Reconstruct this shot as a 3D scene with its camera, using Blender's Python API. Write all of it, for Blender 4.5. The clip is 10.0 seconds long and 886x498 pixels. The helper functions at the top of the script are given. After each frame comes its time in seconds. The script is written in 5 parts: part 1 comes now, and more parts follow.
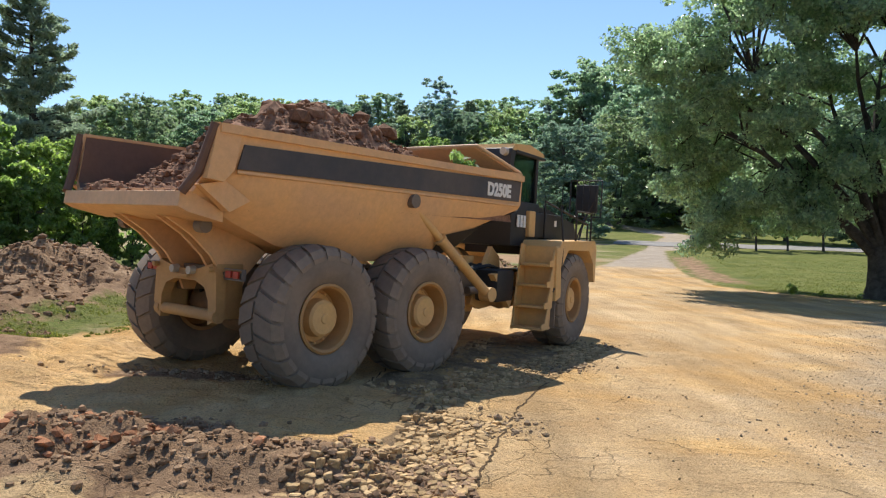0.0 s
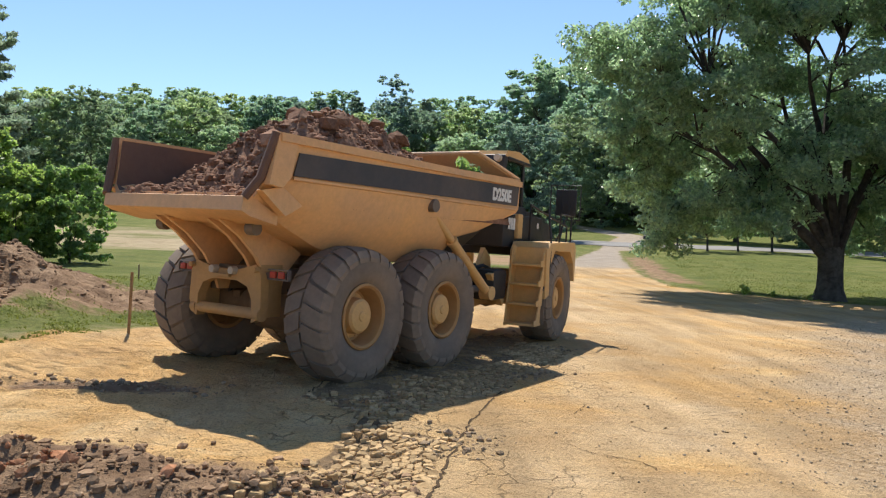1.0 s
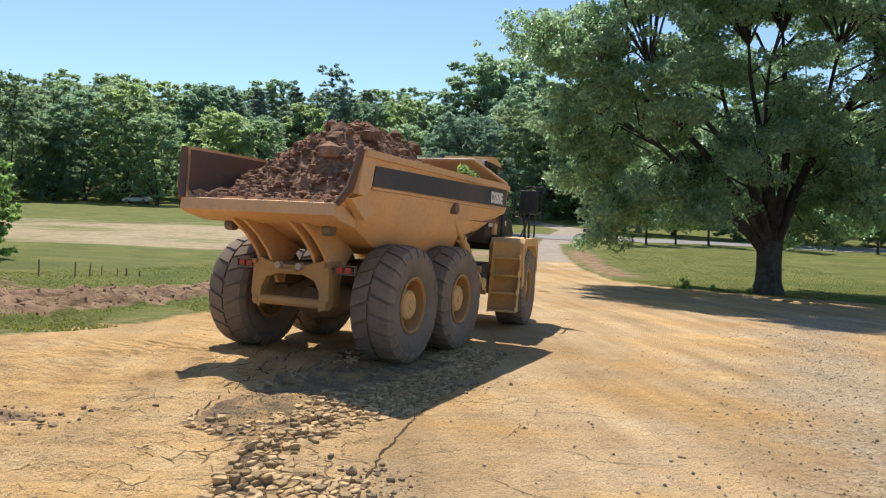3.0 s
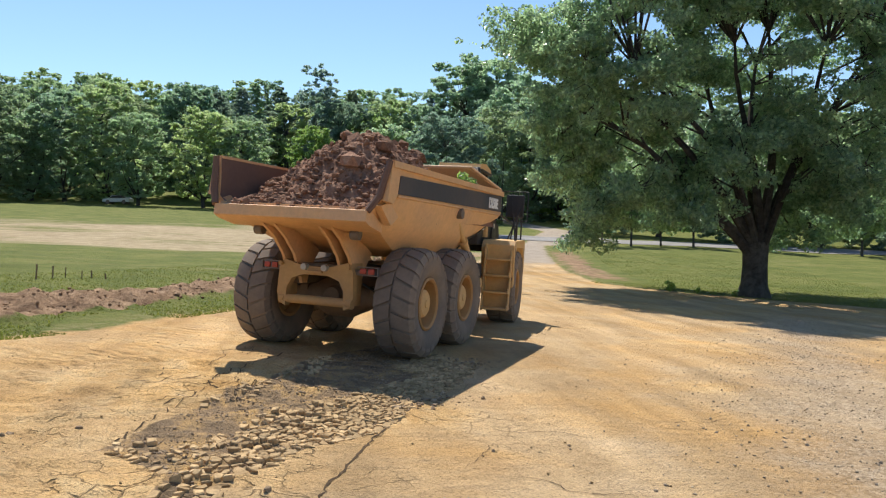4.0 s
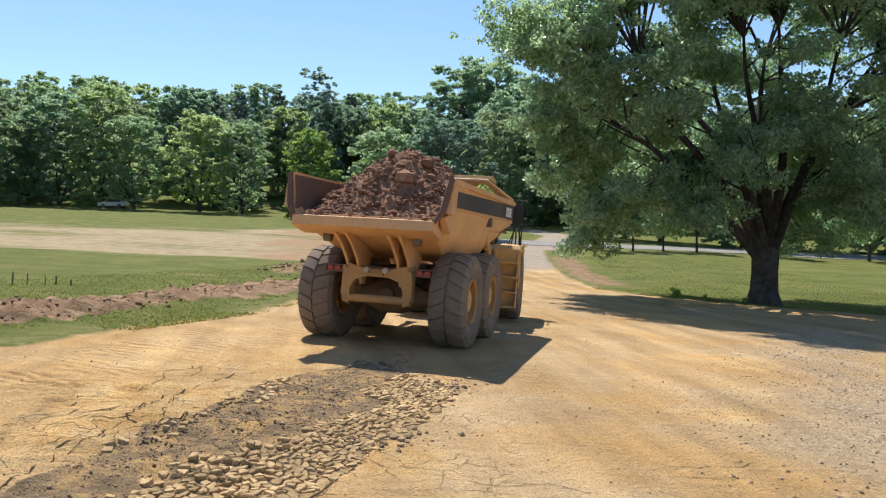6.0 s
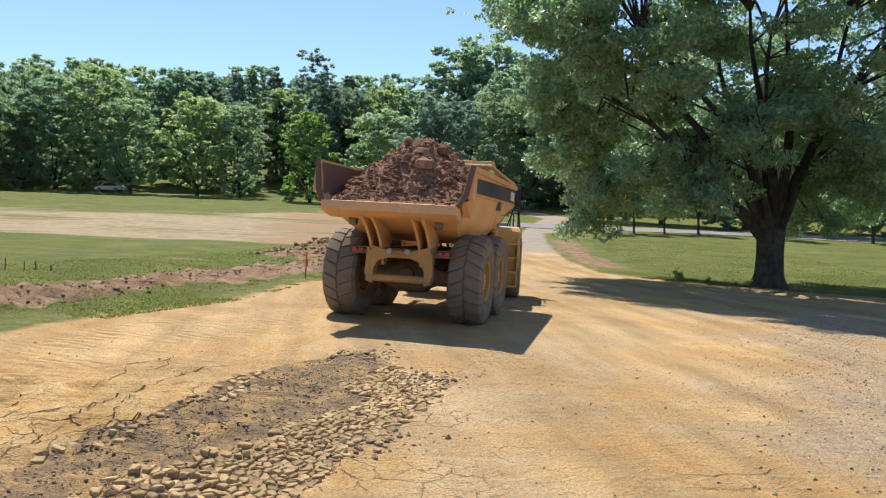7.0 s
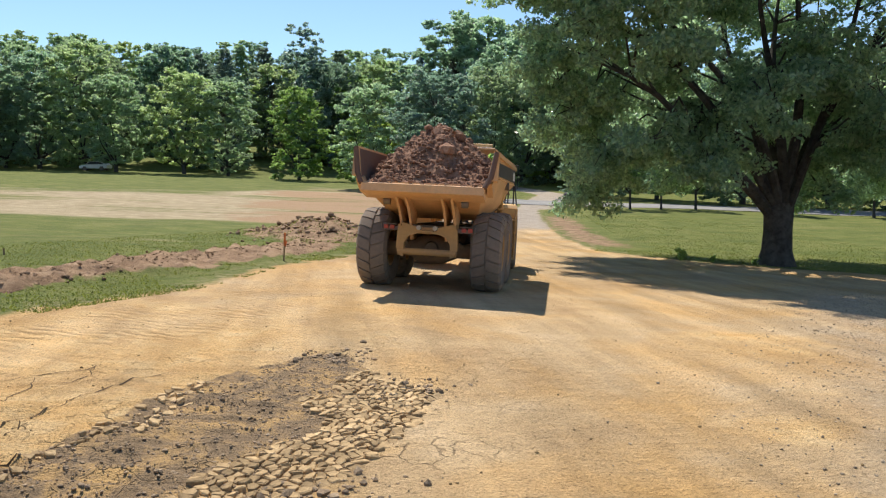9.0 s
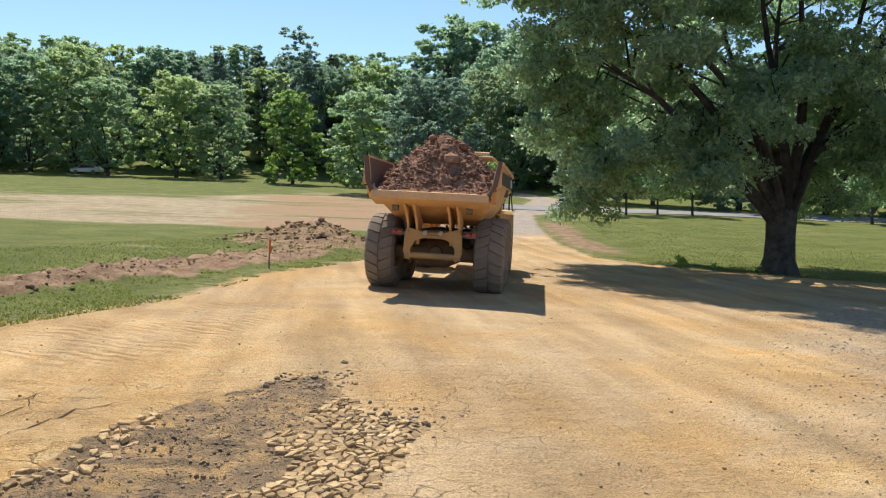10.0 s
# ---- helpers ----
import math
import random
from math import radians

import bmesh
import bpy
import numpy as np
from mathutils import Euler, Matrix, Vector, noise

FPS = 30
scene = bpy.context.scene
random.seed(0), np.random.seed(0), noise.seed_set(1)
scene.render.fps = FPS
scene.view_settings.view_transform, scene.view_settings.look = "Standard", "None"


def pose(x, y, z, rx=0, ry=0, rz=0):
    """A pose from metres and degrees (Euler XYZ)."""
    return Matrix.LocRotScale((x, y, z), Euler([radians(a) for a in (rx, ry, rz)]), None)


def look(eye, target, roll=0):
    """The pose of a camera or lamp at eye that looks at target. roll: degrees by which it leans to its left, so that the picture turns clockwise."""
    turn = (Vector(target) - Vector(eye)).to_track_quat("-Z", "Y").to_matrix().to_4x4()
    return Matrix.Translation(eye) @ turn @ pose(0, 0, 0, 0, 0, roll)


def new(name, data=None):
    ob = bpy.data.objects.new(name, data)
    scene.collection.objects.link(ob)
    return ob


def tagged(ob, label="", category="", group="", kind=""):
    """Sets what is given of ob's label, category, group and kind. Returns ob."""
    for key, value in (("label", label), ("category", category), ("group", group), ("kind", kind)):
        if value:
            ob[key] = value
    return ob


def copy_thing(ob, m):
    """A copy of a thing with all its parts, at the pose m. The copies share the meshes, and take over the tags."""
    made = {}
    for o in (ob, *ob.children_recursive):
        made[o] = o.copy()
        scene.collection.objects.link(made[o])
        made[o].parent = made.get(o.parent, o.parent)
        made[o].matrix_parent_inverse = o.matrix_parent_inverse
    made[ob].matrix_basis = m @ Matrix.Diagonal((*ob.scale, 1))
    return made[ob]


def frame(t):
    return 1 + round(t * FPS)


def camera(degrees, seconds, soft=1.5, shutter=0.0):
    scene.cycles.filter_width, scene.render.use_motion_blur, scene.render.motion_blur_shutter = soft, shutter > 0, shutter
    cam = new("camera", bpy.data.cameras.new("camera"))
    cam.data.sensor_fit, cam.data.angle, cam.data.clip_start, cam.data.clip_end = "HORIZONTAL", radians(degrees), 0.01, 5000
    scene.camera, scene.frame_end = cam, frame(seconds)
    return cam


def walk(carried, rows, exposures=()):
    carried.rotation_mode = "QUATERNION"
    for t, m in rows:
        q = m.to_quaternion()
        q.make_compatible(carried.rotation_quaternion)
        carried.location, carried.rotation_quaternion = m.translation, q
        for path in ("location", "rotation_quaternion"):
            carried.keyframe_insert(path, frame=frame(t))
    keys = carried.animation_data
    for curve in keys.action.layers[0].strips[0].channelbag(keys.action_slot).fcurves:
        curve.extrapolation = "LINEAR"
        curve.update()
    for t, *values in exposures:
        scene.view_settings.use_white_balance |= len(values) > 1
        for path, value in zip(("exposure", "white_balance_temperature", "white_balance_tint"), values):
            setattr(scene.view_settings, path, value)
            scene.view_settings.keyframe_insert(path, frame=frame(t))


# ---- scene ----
cam = camera(60.8, 10.0, soft=1.2)
METRES, EYE, TILT, LEAN, TURN = 7.288, 1.72, 0.0, 3.2, 0.0
ROWS = [
    (0.0, 0.0, 0.0, 0.0, 0.04, -0.85, -2.96),
    (0.5, 0.0049, 0.0423, -0.0014, -1.73, -0.8, -3.07),
    (1.0, 0.0119, 0.0872, -0.0, -3.31, -0.74, -3.3),
    (1.5, 0.0228, 0.1293, 0.0011, -4.66, -0.7, -3.5),
    (2.0, 0.0292, 0.171, -0.0003, -5.73, -0.78, -3.57),
    (2.5, 0.0395, 0.2116, 0.0015, -6.72, -0.94, -3.51),
    (3.0, 0.061, 0.2557, 0.002, -7.67, -1.02, -3.36),
    (4.5, 0.1197, 0.3932, 0.0039, -8.84, -0.62, -3.47),
    (5.0, 0.1345, 0.4385, 0.0029, -8.69, -0.3, -3.5),
    (6.5, 0.1885, 0.5931, 0.0006, -8.63, -0.96, -3.46),
    (7.0, 0.2051, 0.6417, -0.001, -8.65, -1.76, -3.3),
    (7.5, 0.2204, 0.6915, 0.0, -8.72, -2.51, -3.09),
    (8.0, 0.2286, 0.7441, 0.0007, -8.84, -3.03, -2.91),
    (8.5, 0.2414, 0.7963, -0.0013, -9.02, -3.35, -2.86),
    (9.0, 0.2506, 0.846, -0.0, -9.18, -3.47, -2.9),
    (9.5, 0.2602, 0.8997, 0.0033, -9.38, -3.39, -3.01),
    (10.0, 0.2762, 0.9554, 0.0035, -9.57, -3.1, -3.07),
]
walk(cam, [(t, pose(0, 0, EYE, TILT, LEAN, TURN) @ pose(METRES * x, METRES * y, METRES * z, 90 + pitch, roll, yaw)) for t, x, y, z, yaw, pitch, roll in ROWS])

# ---- light ----
SUN_ELEV, SUN_AZ = 56.2, -9.8   # azimuth clockwise from +y
world = bpy.data.worlds.new("world")
scene.world = world
world.use_nodes = True
wn = world.node_tree.nodes
sky = wn.new("ShaderNodeTexSky")
sky.sky_type = "NISHITA"
sky.sun_disc = False
sky.sun_elevation = radians(SUN_ELEV)
sky.sun_rotation = radians(SUN_AZ)
sky.air_density, sky.dust_density, sky.ozone_density = 1.0, 0.05, 4.5
wn["Background"].inputs["Strength"].default_value = 0.118
world.node_tree.links.new(sky.outputs[0], wn["Background"].inputs["Color"])
sun = new("sun", bpy.data.lights.new("sun", "SUN"))
sun.data.energy, sun.data.angle, sun.data.color = 4.7, radians(0.6), (1.0, 0.945, 0.865)
_e, _a = radians(SUN_ELEV), radians(SUN_AZ)
sun.matrix_world = look((0, 0, 0), (-math.cos(_e) * math.sin(_a), -math.cos(_e) * math.cos(_a), -math.sin(_e)))
scene.view_settings.exposure = 0.46


# ---- small tools ----
def sm(a, b, x):
    t = np.clip((np.asarray(x, float) - a) / (b - a), 0, 1)
    return t * t * (3 - 2 * t)


def fbm(x, y, scale, octaves=4, seed=0.0):
    """Value noise for arrays, about -1 to 1."""
    x, y = np.asarray(x, float) / scale + seed * 17.3, np.asarray(y, float) / scale - seed * 9.1
    total, amp = np.zeros(np.broadcast(x, y).shape), 0.5
    for _ in range(octaves):
        xi, yi = np.floor(x), np.floor(y)
        fx, fy = x - xi, y - yi
        fx, fy = fx * fx * (3 - 2 * fx), fy * fy * (3 - 2 * fy)

        def h(i, j):
            v = np.sin(i * 127.1 + j * 311.7 + seed * 3.7) * 43758.5453
            return (v - np.floor(v)) * 2 - 1
        total = total + amp * (h(xi, yi) * (1 - fx) * (1 - fy) + h(xi + 1, yi) * fx * (1 - fy) + h(xi, yi + 1) * (1 - fx) * fy + h(xi + 1, yi + 1) * fx * fy)
        x, y, amp = x * 2.03 + 5.1, y * 2.03 + 1.7, amp * 0.5
    return total


class Build:
    """Collects vertices and faces, each face with a material slot."""

    def __init__(self):
        self.v, self.f, self.m = [], [], []

    def add(self, verts, faces, slot=0):
        n = len(self.v)
        self.v += [tuple(p) for p in verts]
        self.f += [tuple(n + i for i in f) for f in faces]
        self.m += [slot] * len(faces)
        return self

    def box(self, c, s, rz=0.0, rx=0.0, ry=0.0, slot=0, bevel=0.0):
        bm = bmesh.new()
        bmesh.ops.create_cube(bm, size=1.0, matrix=pose(*c, rx, ry, rz) @ Matrix.Diagonal((*s, 1)))
        if bevel:
            bmesh.ops.bevel(bm, geom=list(bm.edges), offset=bevel, segments=2, profile=0.6, affect="EDGES")
        bm.verts.index_update()
        self.add([v.co[:] for v in bm.verts], [[v.index for v in f.verts] for f in bm.faces], slot)
        bm.free()
        return self

    def prism(self, poly, a, b, axis=0, slot=0):
        """Polygon of two coordinates, drawn out along an axis from a to b."""
        n = len(poly)

        def p(q, d):
            q = list(q)
            q.insert(axis, d)
            return q
        vs = [p(q, a) for q in poly] + [p(q, b) for q in poly]
        fs = [list(range(n))[::-1], list(range(n, 2 * n))] + [[i, (i + 1) % n, n + (i + 1) % n, n + i] for i in range(n)]
        return self.add(vs, fs, slot)

    def tube(self, path, radii, seg=8, slot=0, caps=True):
        path = [Vector(p) for p in path]
        if not hasattr(radii, "__len__"):
            radii = [radii] * len(path)
        vs, fs = [], []
        for i, p in enumerate(path):
            d = (path[min(i + 1, len(path) - 1)] - path[max(i - 1, 0)]).normalized()
            a = d.orthogonal().normalized() if i == 0 else (a - d * a.dot(d)).normalized()
            b = d.cross(a)
            for k in range(seg):
                w = 2 * math.pi * k / seg
                vs.append(p + radii[i] * (a * math.cos(w) + b * math.sin(w)))
        for i in range(len(path) - 1):
            for k in range(seg):
                fs.append([i * seg + k, i * seg + (k + 1) % seg, (i + 1) * seg + (k + 1) % seg, (i + 1) * seg + k])
        if caps:
            fs += [list(range(seg))[::-1], list(range((len(path) - 1) * seg, len(path) * seg))]
        return self.add(vs, fs, slot)

    def lathe(self, profile, seg=32, slot=0, centre=(0, 0, 0)):
        """Profile of (x, radius), turned about the x axis."""
        n = len(profile)
        vs = [(centre[0] + x, centre[1] + r * math.cos(2 * math.pi * k / seg), centre[2] + r * math.sin(2 * math.pi * k / seg)) for k in range(seg) for x, r in profile]
        fs = [[k * n + i, k * n + i + 1, ((k + 1) % seg) * n + i + 1, ((k + 1) % seg) * n + i] for k in range(seg) for i in range(n - 1)]
        return self.add(vs, fs, slot)

    def mesh(self, name, mats, smooth=True, angle=35, weld=False):
        me = bpy.data.meshes.new(name)
        me.from_pydata(self.v, [], self.f)
        for m in mats if isinstance(mats, (list, tuple)) else [mats]:
            me.materials.append(m)
        me.polygons.foreach_set("material_index", self.m)
        bm = bmesh.new()
        bm.from_mesh(me)
        if weld:
            bmesh.ops.remove_doubles(bm, verts=bm.verts, dist=1e-4)
        bmesh.ops.recalc_face_normals(bm, faces=bm.faces)
        bm.to_mesh(me)
        bm.free()
        if smooth:
            me.polygons.foreach_set("use_smooth", [True] * len(me.polygons))
            me.set_sharp_from_angle(angle=radians(angle))
        me.update()
        return me


def part(name, b, mats, parent=None, label="", at=None, smooth=True, angle=35):
    """A Build, or a ready mesh, as one object under its thing or part."""
    ob = new(name, b if isinstance(b, bpy.types.Mesh) else b.mesh(name, mats, smooth, angle))
    if parent is not None:
        ob.parent = parent
    if at is not None:
        ob.matrix_basis = at
    return tagged(ob, label)


def raw_mesh(name, verts, faces, mat, smooth=False):
    """A mesh from arrays, for leaves, ground and grass."""
    verts, faces = np.asarray(verts, np.float32), np.asarray(faces, np.int32)
    me = bpy.data.meshes.new(name)
    me.vertices.add(len(verts))
    me.vertices.foreach_set("co", verts.ravel())
    k = faces.shape[1]
    me.loops.add(faces.size)
    me.loops.foreach_set("vertex_index", faces.ravel())
    me.polygons.add(len(faces))
    me.polygons.foreach_set("loop_start", np.arange(0, faces.size, k, dtype=np.int32))
    me.polygons.foreach_set("use_smooth", [smooth] * len(faces))
    me.materials.append(mat)
    me.update(calc_edges=True)
    me.validate()
    return me


# ---- materials ----
def nodes_of(name, rough=0.8, metal=0.0, spec=0.3):
    m = bpy.data.materials.new(name)
    m.use_nodes = True
    nt = m.node_tree
    bsdf = nt.nodes["Principled BSDF"]
    bsdf.inputs["Roughness"].default_value, bsdf.inputs["Metallic"].default_value = rough, metal
    bsdf.inputs["Specular IOR Level"].default_value = spec
    return m, nt, bsdf


def tex_noise(nt, scale, detail=4.0, rough=0.55, vec=None, warp=0.0):
    n = nt.nodes.new("ShaderNodeTexNoise")
    n.inputs["Scale"].default_value, n.inputs["Detail"].default_value, n.inputs["Roughness"].default_value, n.inputs["Distortion"].default_value = scale, detail, rough, warp
    if vec is not None:
        nt.links.new(vec, n.inputs["Vector"])
    return n.outputs["Fac"]


def ramp(nt, fac, stops):
    r = nt.nodes.new("ShaderNodeValToRGB")
    while len(r.color_ramp.elements) < len(stops):
        r.color_ramp.elements.new(0.5)
    for e, (p, c) in zip(r.color_ramp.elements, stops):
        e.position, e.color = p, (*c, 1) if hasattr(c, "__len__") else (c, c, c, 1)
    nt.links.new(fac, r.inputs[0])
    return r.outputs[0]


def mix(nt, fac, a, b, mode="MIX"):
    n = nt.nodes.new("ShaderNodeMix")
    n.data_type, n.blend_type = "RGBA", mode
    for sock, v in ((n.inputs[0], fac), (n.inputs[6], a), (n.inputs[7], b)):
        if isinstance(v, bpy.types.NodeSocket):
            nt.links.new(v, sock)
        elif hasattr(v, "__len__"):
            sock.default_value = (*v, 1)
        else:
            sock.default_value = v
    return n.outputs[2]


def math_node(nt, op, a, b=0.0, clamp=False):
    n = nt.nodes.new("ShaderNodeMath")
    n.operation, n.use_clamp = op, clamp
    for sock, v in zip(n.inputs, (a, b)):
        if isinstance(v, bpy.types.NodeSocket):
            nt.links.new(v, sock)
        else:
            sock.default_value = v
    return n.outputs[0]


def bump(nt, bsdf, height, strength=0.4, distance=0.01):
    n = nt.nodes.new("ShaderNodeBump")
    n.inputs["Strength"].default_value, n.inputs["Distance"].default_value = strength, distance
    nt.links.new(height, n.inputs["Height"])
    nt.links.new(n.outputs[0], bsdf.inputs["Normal"])


def coords(nt, kind="Object"):
    return nt.nodes.new("ShaderNodeTexCoord").outputs[kind]


def position(nt):
    return nt.nodes.new("ShaderNodeNewGeometry").outputs["Position"]


def painted(name, colour, dust=(0.36, 0.24, 0.12), amount=0.5, rough=0.5, metal=0.0, wear=(0.16, 0.08, 0.045)):
    """Paint with dust in large soft patches, fine grime and rust-brown scuffs."""
    m, nt, b = nodes_of(name, rough, metal, 0.4)
    v = coords(nt)
    big = ramp(nt, tex_noise(nt, 1.3, 5, 0.6, v), [(0.25, 0.0), (0.8, 1.0)])
    c = mix(nt, math_node(nt, "MULTIPLY", big, amount), colour, dust)
    fine = ramp(nt, tex_noise(nt, 14, 6, 0.7, v), [(0.35, 0.9), (0.7, 1.06)])
    c = mix(nt, 1.0, c, fine, "MULTIPLY")
    sc = ramp(nt, tex_noise(nt, 6, 8, 0.75, v, 0.6), [(0.66, 0.0), (0.73, 0.8)])
    c = mix(nt, sc, c, wear)
    nt.links.new(c, b.inputs["Base Color"])
    nt.links.new(ramp(nt, big, [(0.0, rough), (1.0, min(1.0, rough + 0.3))]), b.inputs["Roughness"])
    bump(nt, b, tex_noise(nt, 30, 4, 0.6, v), 0.15, 0.004)
    return m


def leaf_material(name, dark, light, gloss=0.42, thru=(3.0, 3.2, 1.6)):
    m, nt, b = nodes_of(name, gloss, 0.0, 0.5)
    g = nt.nodes.new("ShaderNodeNewGeometry")
    c = ramp(nt, g.outputs["Random Per Island"], [(0.0, dark), (0.6, light), (1.0, tuple(v * 1.3 for v in light))])
    o = nt.nodes.new("ShaderNodeObjectInfo")
    c = mix(nt, 1.0, c, ramp(nt, o.outputs["Random"], [(0.0, (0.85, 0.9, 1.0)), (0.5, (1.0, 1.0, 1.0)), (1.0, (1.25, 1.12, 0.85))]), "MULTIPLY")
    nt.links.new(c, b.inputs["Base Color"])
    tr = nt.nodes.new("ShaderNodeBsdfTranslucent")
    nt.links.new(mix(nt, 1.0, c, thru, "MULTIPLY"), tr.inputs["Color"])
    mx = nt.nodes.new("ShaderNodeMixShader")
    mx.inputs[0].default_value = 0.5
    nt.links.new(b.outputs[0], mx.inputs[1])
    nt.links.new(tr.outputs[0], mx.inputs[2])
    nt.links.new(mx.outputs[0], nt.nodes["Material Output"].inputs["Surface"])
    return m


def soil(name, stops, scale=3.0, rough=0.95, depth=0.02, pieces=False):
    m, nt, b = nodes_of(name, rough, 0.0, 0.15)
    v = coords(nt)
    c = ramp(nt, tex_noise(nt, scale, 8, 0.68, v, 0.3), stops)
    c = mix(nt, 1.0, c, ramp(nt, tex_noise(nt, scale * 9, 5, 0.7, v), [(0.3, 0.65), (0.7, 1.2)]), "MULTIPLY")
    g = nt.nodes.new("ShaderNodeNewGeometry")
    c = mix(nt, 1.0, c, ramp(nt, g.outputs["Random Per Island"], [(0.0, 0.62), (1.0, 1.2)]), "MULTIPLY")
    if pieces:
        o = nt.nodes.new("ShaderNodeObjectInfo")
        c = mix(nt, 1.0, c, ramp(nt, o.outputs["Random"], [(0.0, 0.62), (0.5, 0.95), (1.0, 1.15)]), "MULTIPLY")
    nt.links.new(c, b.inputs["Base Color"])
    bump(nt, b, tex_noise(nt, scale * 6, 8, 0.7, v), 0.7, depth)
    return m


YELLOW = painted("yellow_paint", (0.71, 0.41, 0.13), dust=(0.52, 0.38, 0.25), amount=0.55)
BODY_YELLOW = painted("body_paint", (0.77, 0.43, 0.175), dust=(0.50, 0.335, 0.225), amount=0.7, rough=0.42)
STRIPE = painted("dark_stripe_paint", (0.028, 0.033, 0.045), dust=(0.26, 0.20, 0.15), amount=0.45, rough=0.5, wear=(0.10, 0.08, 0.07))
BLACK = painted("black_paint", (0.02, 0.021, 0.024), dust=(0.12, 0.09, 0.06), amount=0.3, rough=0.45, wear=(0.06, 0.05, 0.04))
STEEL = painted("bare_steel", (0.16, 0.14, 0.13), dust=(0.24, 0.16, 0.09), amount=0.6, rough=0.45, metal=0.3)
INNER = painted("scoured_body_steel", (0.13, 0.075, 0.055), dust=(0.22, 0.12, 0.07), amount=0.6, rough=0.7, wear=(0.07, 0.05, 0.05))
RUBBER = painted("dusty_rubber", (0.12, 0.102, 0.088), dust=(0.36, 0.27, 0.19), amount=0.85, rough=0.9, wear=(0.19, 0.13, 0.085))
# Dark brown for the axles, beams and chassis rails.
DARK_BROWN = painted("dark_brown_steel", (0.15, 0.10, 0.065), dust=(0.34, 0.22, 0.12), amount=0.7, rough=0.85)
# Darker, browner yellow for the tail frame.
FRAME_YELLOW = painted("dark_frame_yellow", (0.52, 0.30, 0.10), dust=(0.33, 0.215, 0.12), amount=0.8, rough=0.6)
RIM_PAINT = painted("rusty_yellow_rim", (0.50, 0.27, 0.085), dust=(0.34, 0.21, 0.12), amount=0.7, rough=0.6, wear=(0.12, 0.06, 0.035))
WHITE = painted("white_paint", (0.78, 0.77, 0.73), amount=0.15)
RED = painted("red_lens", (0.42, 0.03, 0.02), amount=0.4, rough=0.3)
CHROME, _nt, _b = nodes_of("polished_rod", 0.18, 1.0)
_b.inputs["Base Color"].default_value = (0.6, 0.58, 0.55, 1)
GLASS, _nt, _b = nodes_of("tinted_glass", 0.05, 0.0, 0.5)
_b.inputs["Base Color"].default_value = (0.35, 0.5, 0.48, 1)
_b.inputs["Transmission Weight"].default_value = 1.0
BARK = soil("grey_bark", [(0.3, (0.028, 0.025, 0.022)), (0.7, (0.105, 0.095, 0.082))], 4, 0.95, 0.03)
LEAF_MAPLE = leaf_material("maple_leaves", (0.08, 0.12, 0.092), (0.13, 0.175, 0.125), 0.27, (3.5, 3.9, 3.3))
LEAF_YOUNG = leaf_material("young_tree_leaves", (0.065, 0.105, 0.06), (0.11, 0.16, 0.085), 0.4, (2.4, 2.8, 1.6))
# Woodland green made paler and bluer: distance haze put into the leaf colour.
LEAF_WOOD = leaf_material("hazed_woodland_leaves", (0.115, 0.16, 0.125), (0.165, 0.215, 0.155), 0.5, (3.6, 3.8, 3.0))
LEAF_DARK = leaf_material("dark_leaves", (0.085, 0.125, 0.10), (0.13, 0.175, 0.13), 0.5, (2.9, 3.1, 2.5))
LEAF_LIGHT = leaf_material("light_leaves", (0.10, 0.145, 0.07), (0.15, 0.205, 0.09), 0.5, (3.1, 3.3, 1.8))
LEAF_PALE = leaf_material("pale_leaves", (0.15, 0.19, 0.16), (0.20, 0.24, 0.20), 0.35, (2.8, 3.0, 2.6))
NEEDLE = leaf_material("pine_needles", (0.10, 0.14, 0.13), (0.14, 0.185, 0.16), 0.55, (2.4, 2.6, 2.4))
LOAD_SOIL = soil("red_brown_soil", [(0.25, (0.13, 0.066, 0.040)), (0.5, (0.29, 0.155, 0.094)), (0.75, (0.46, 0.28, 0.175))], 3.0)
DIRT = soil("brown_soil", [(0.25, (0.18, 0.108, 0.062)), (0.5, (0.33, 0.21, 0.122)), (0.8, (0.50, 0.34, 0.21))], 2.5)
CLAY = soil("orange_clay", [(0.25, (0.32, 0.13, 0.06)), (0.5, (0.48, 0.22, 0.11)), (0.8, (0.58, 0.31, 0.17))], 4)
CLOD = soil("grey_brown_clods", [(0.25, (0.30, 0.19, 0.09)), (0.5, (0.47, 0.32, 0.16)), (0.8, (0.60, 0.43, 0.24))], 4, depth=0.012, pieces=True)
CRUMB = soil("crumbled_soil", [(0.25, (0.25, 0.175, 0.105)), (0.5, (0.37, 0.265, 0.165)), (0.8, (0.48, 0.36, 0.225))], 5)
GRAVEL = soil("grey_tan_gravel", [(0.25, (0.30, 0.23, 0.15)), (0.5, (0.42, 0.33, 0.225)), (0.8, (0.55, 0.45, 0.33))], 5)


# ---- the lie of the land ----
SLOPE = math.tan(radians(LEAN))
ROAD_LEFT_Y = [-60, 0, 5, 10, 12.4, 17.2, 20.3, 24.5, 30.6, 45, 57, 65, 80, 90]
ROAD_LEFT_X = [-14, -12, -8.5, -5.6, -4.2, -1.9, -0.4, 0.7, 3.5, 9.0, 14.0, 17.3, 22.5, 26.5]
ROAD_RIGHT_Y = [22, 24, 27, 29, 31, 34.5, 41, 47, 55, 63.5, 67, 79, 90]
ROAD_RIGHT_X = [70, 40, 22, 17.5, 14.6, 12.7, 13.3, 14.5, 16.3, 18.6, 21.5, 26.0, 30.5]


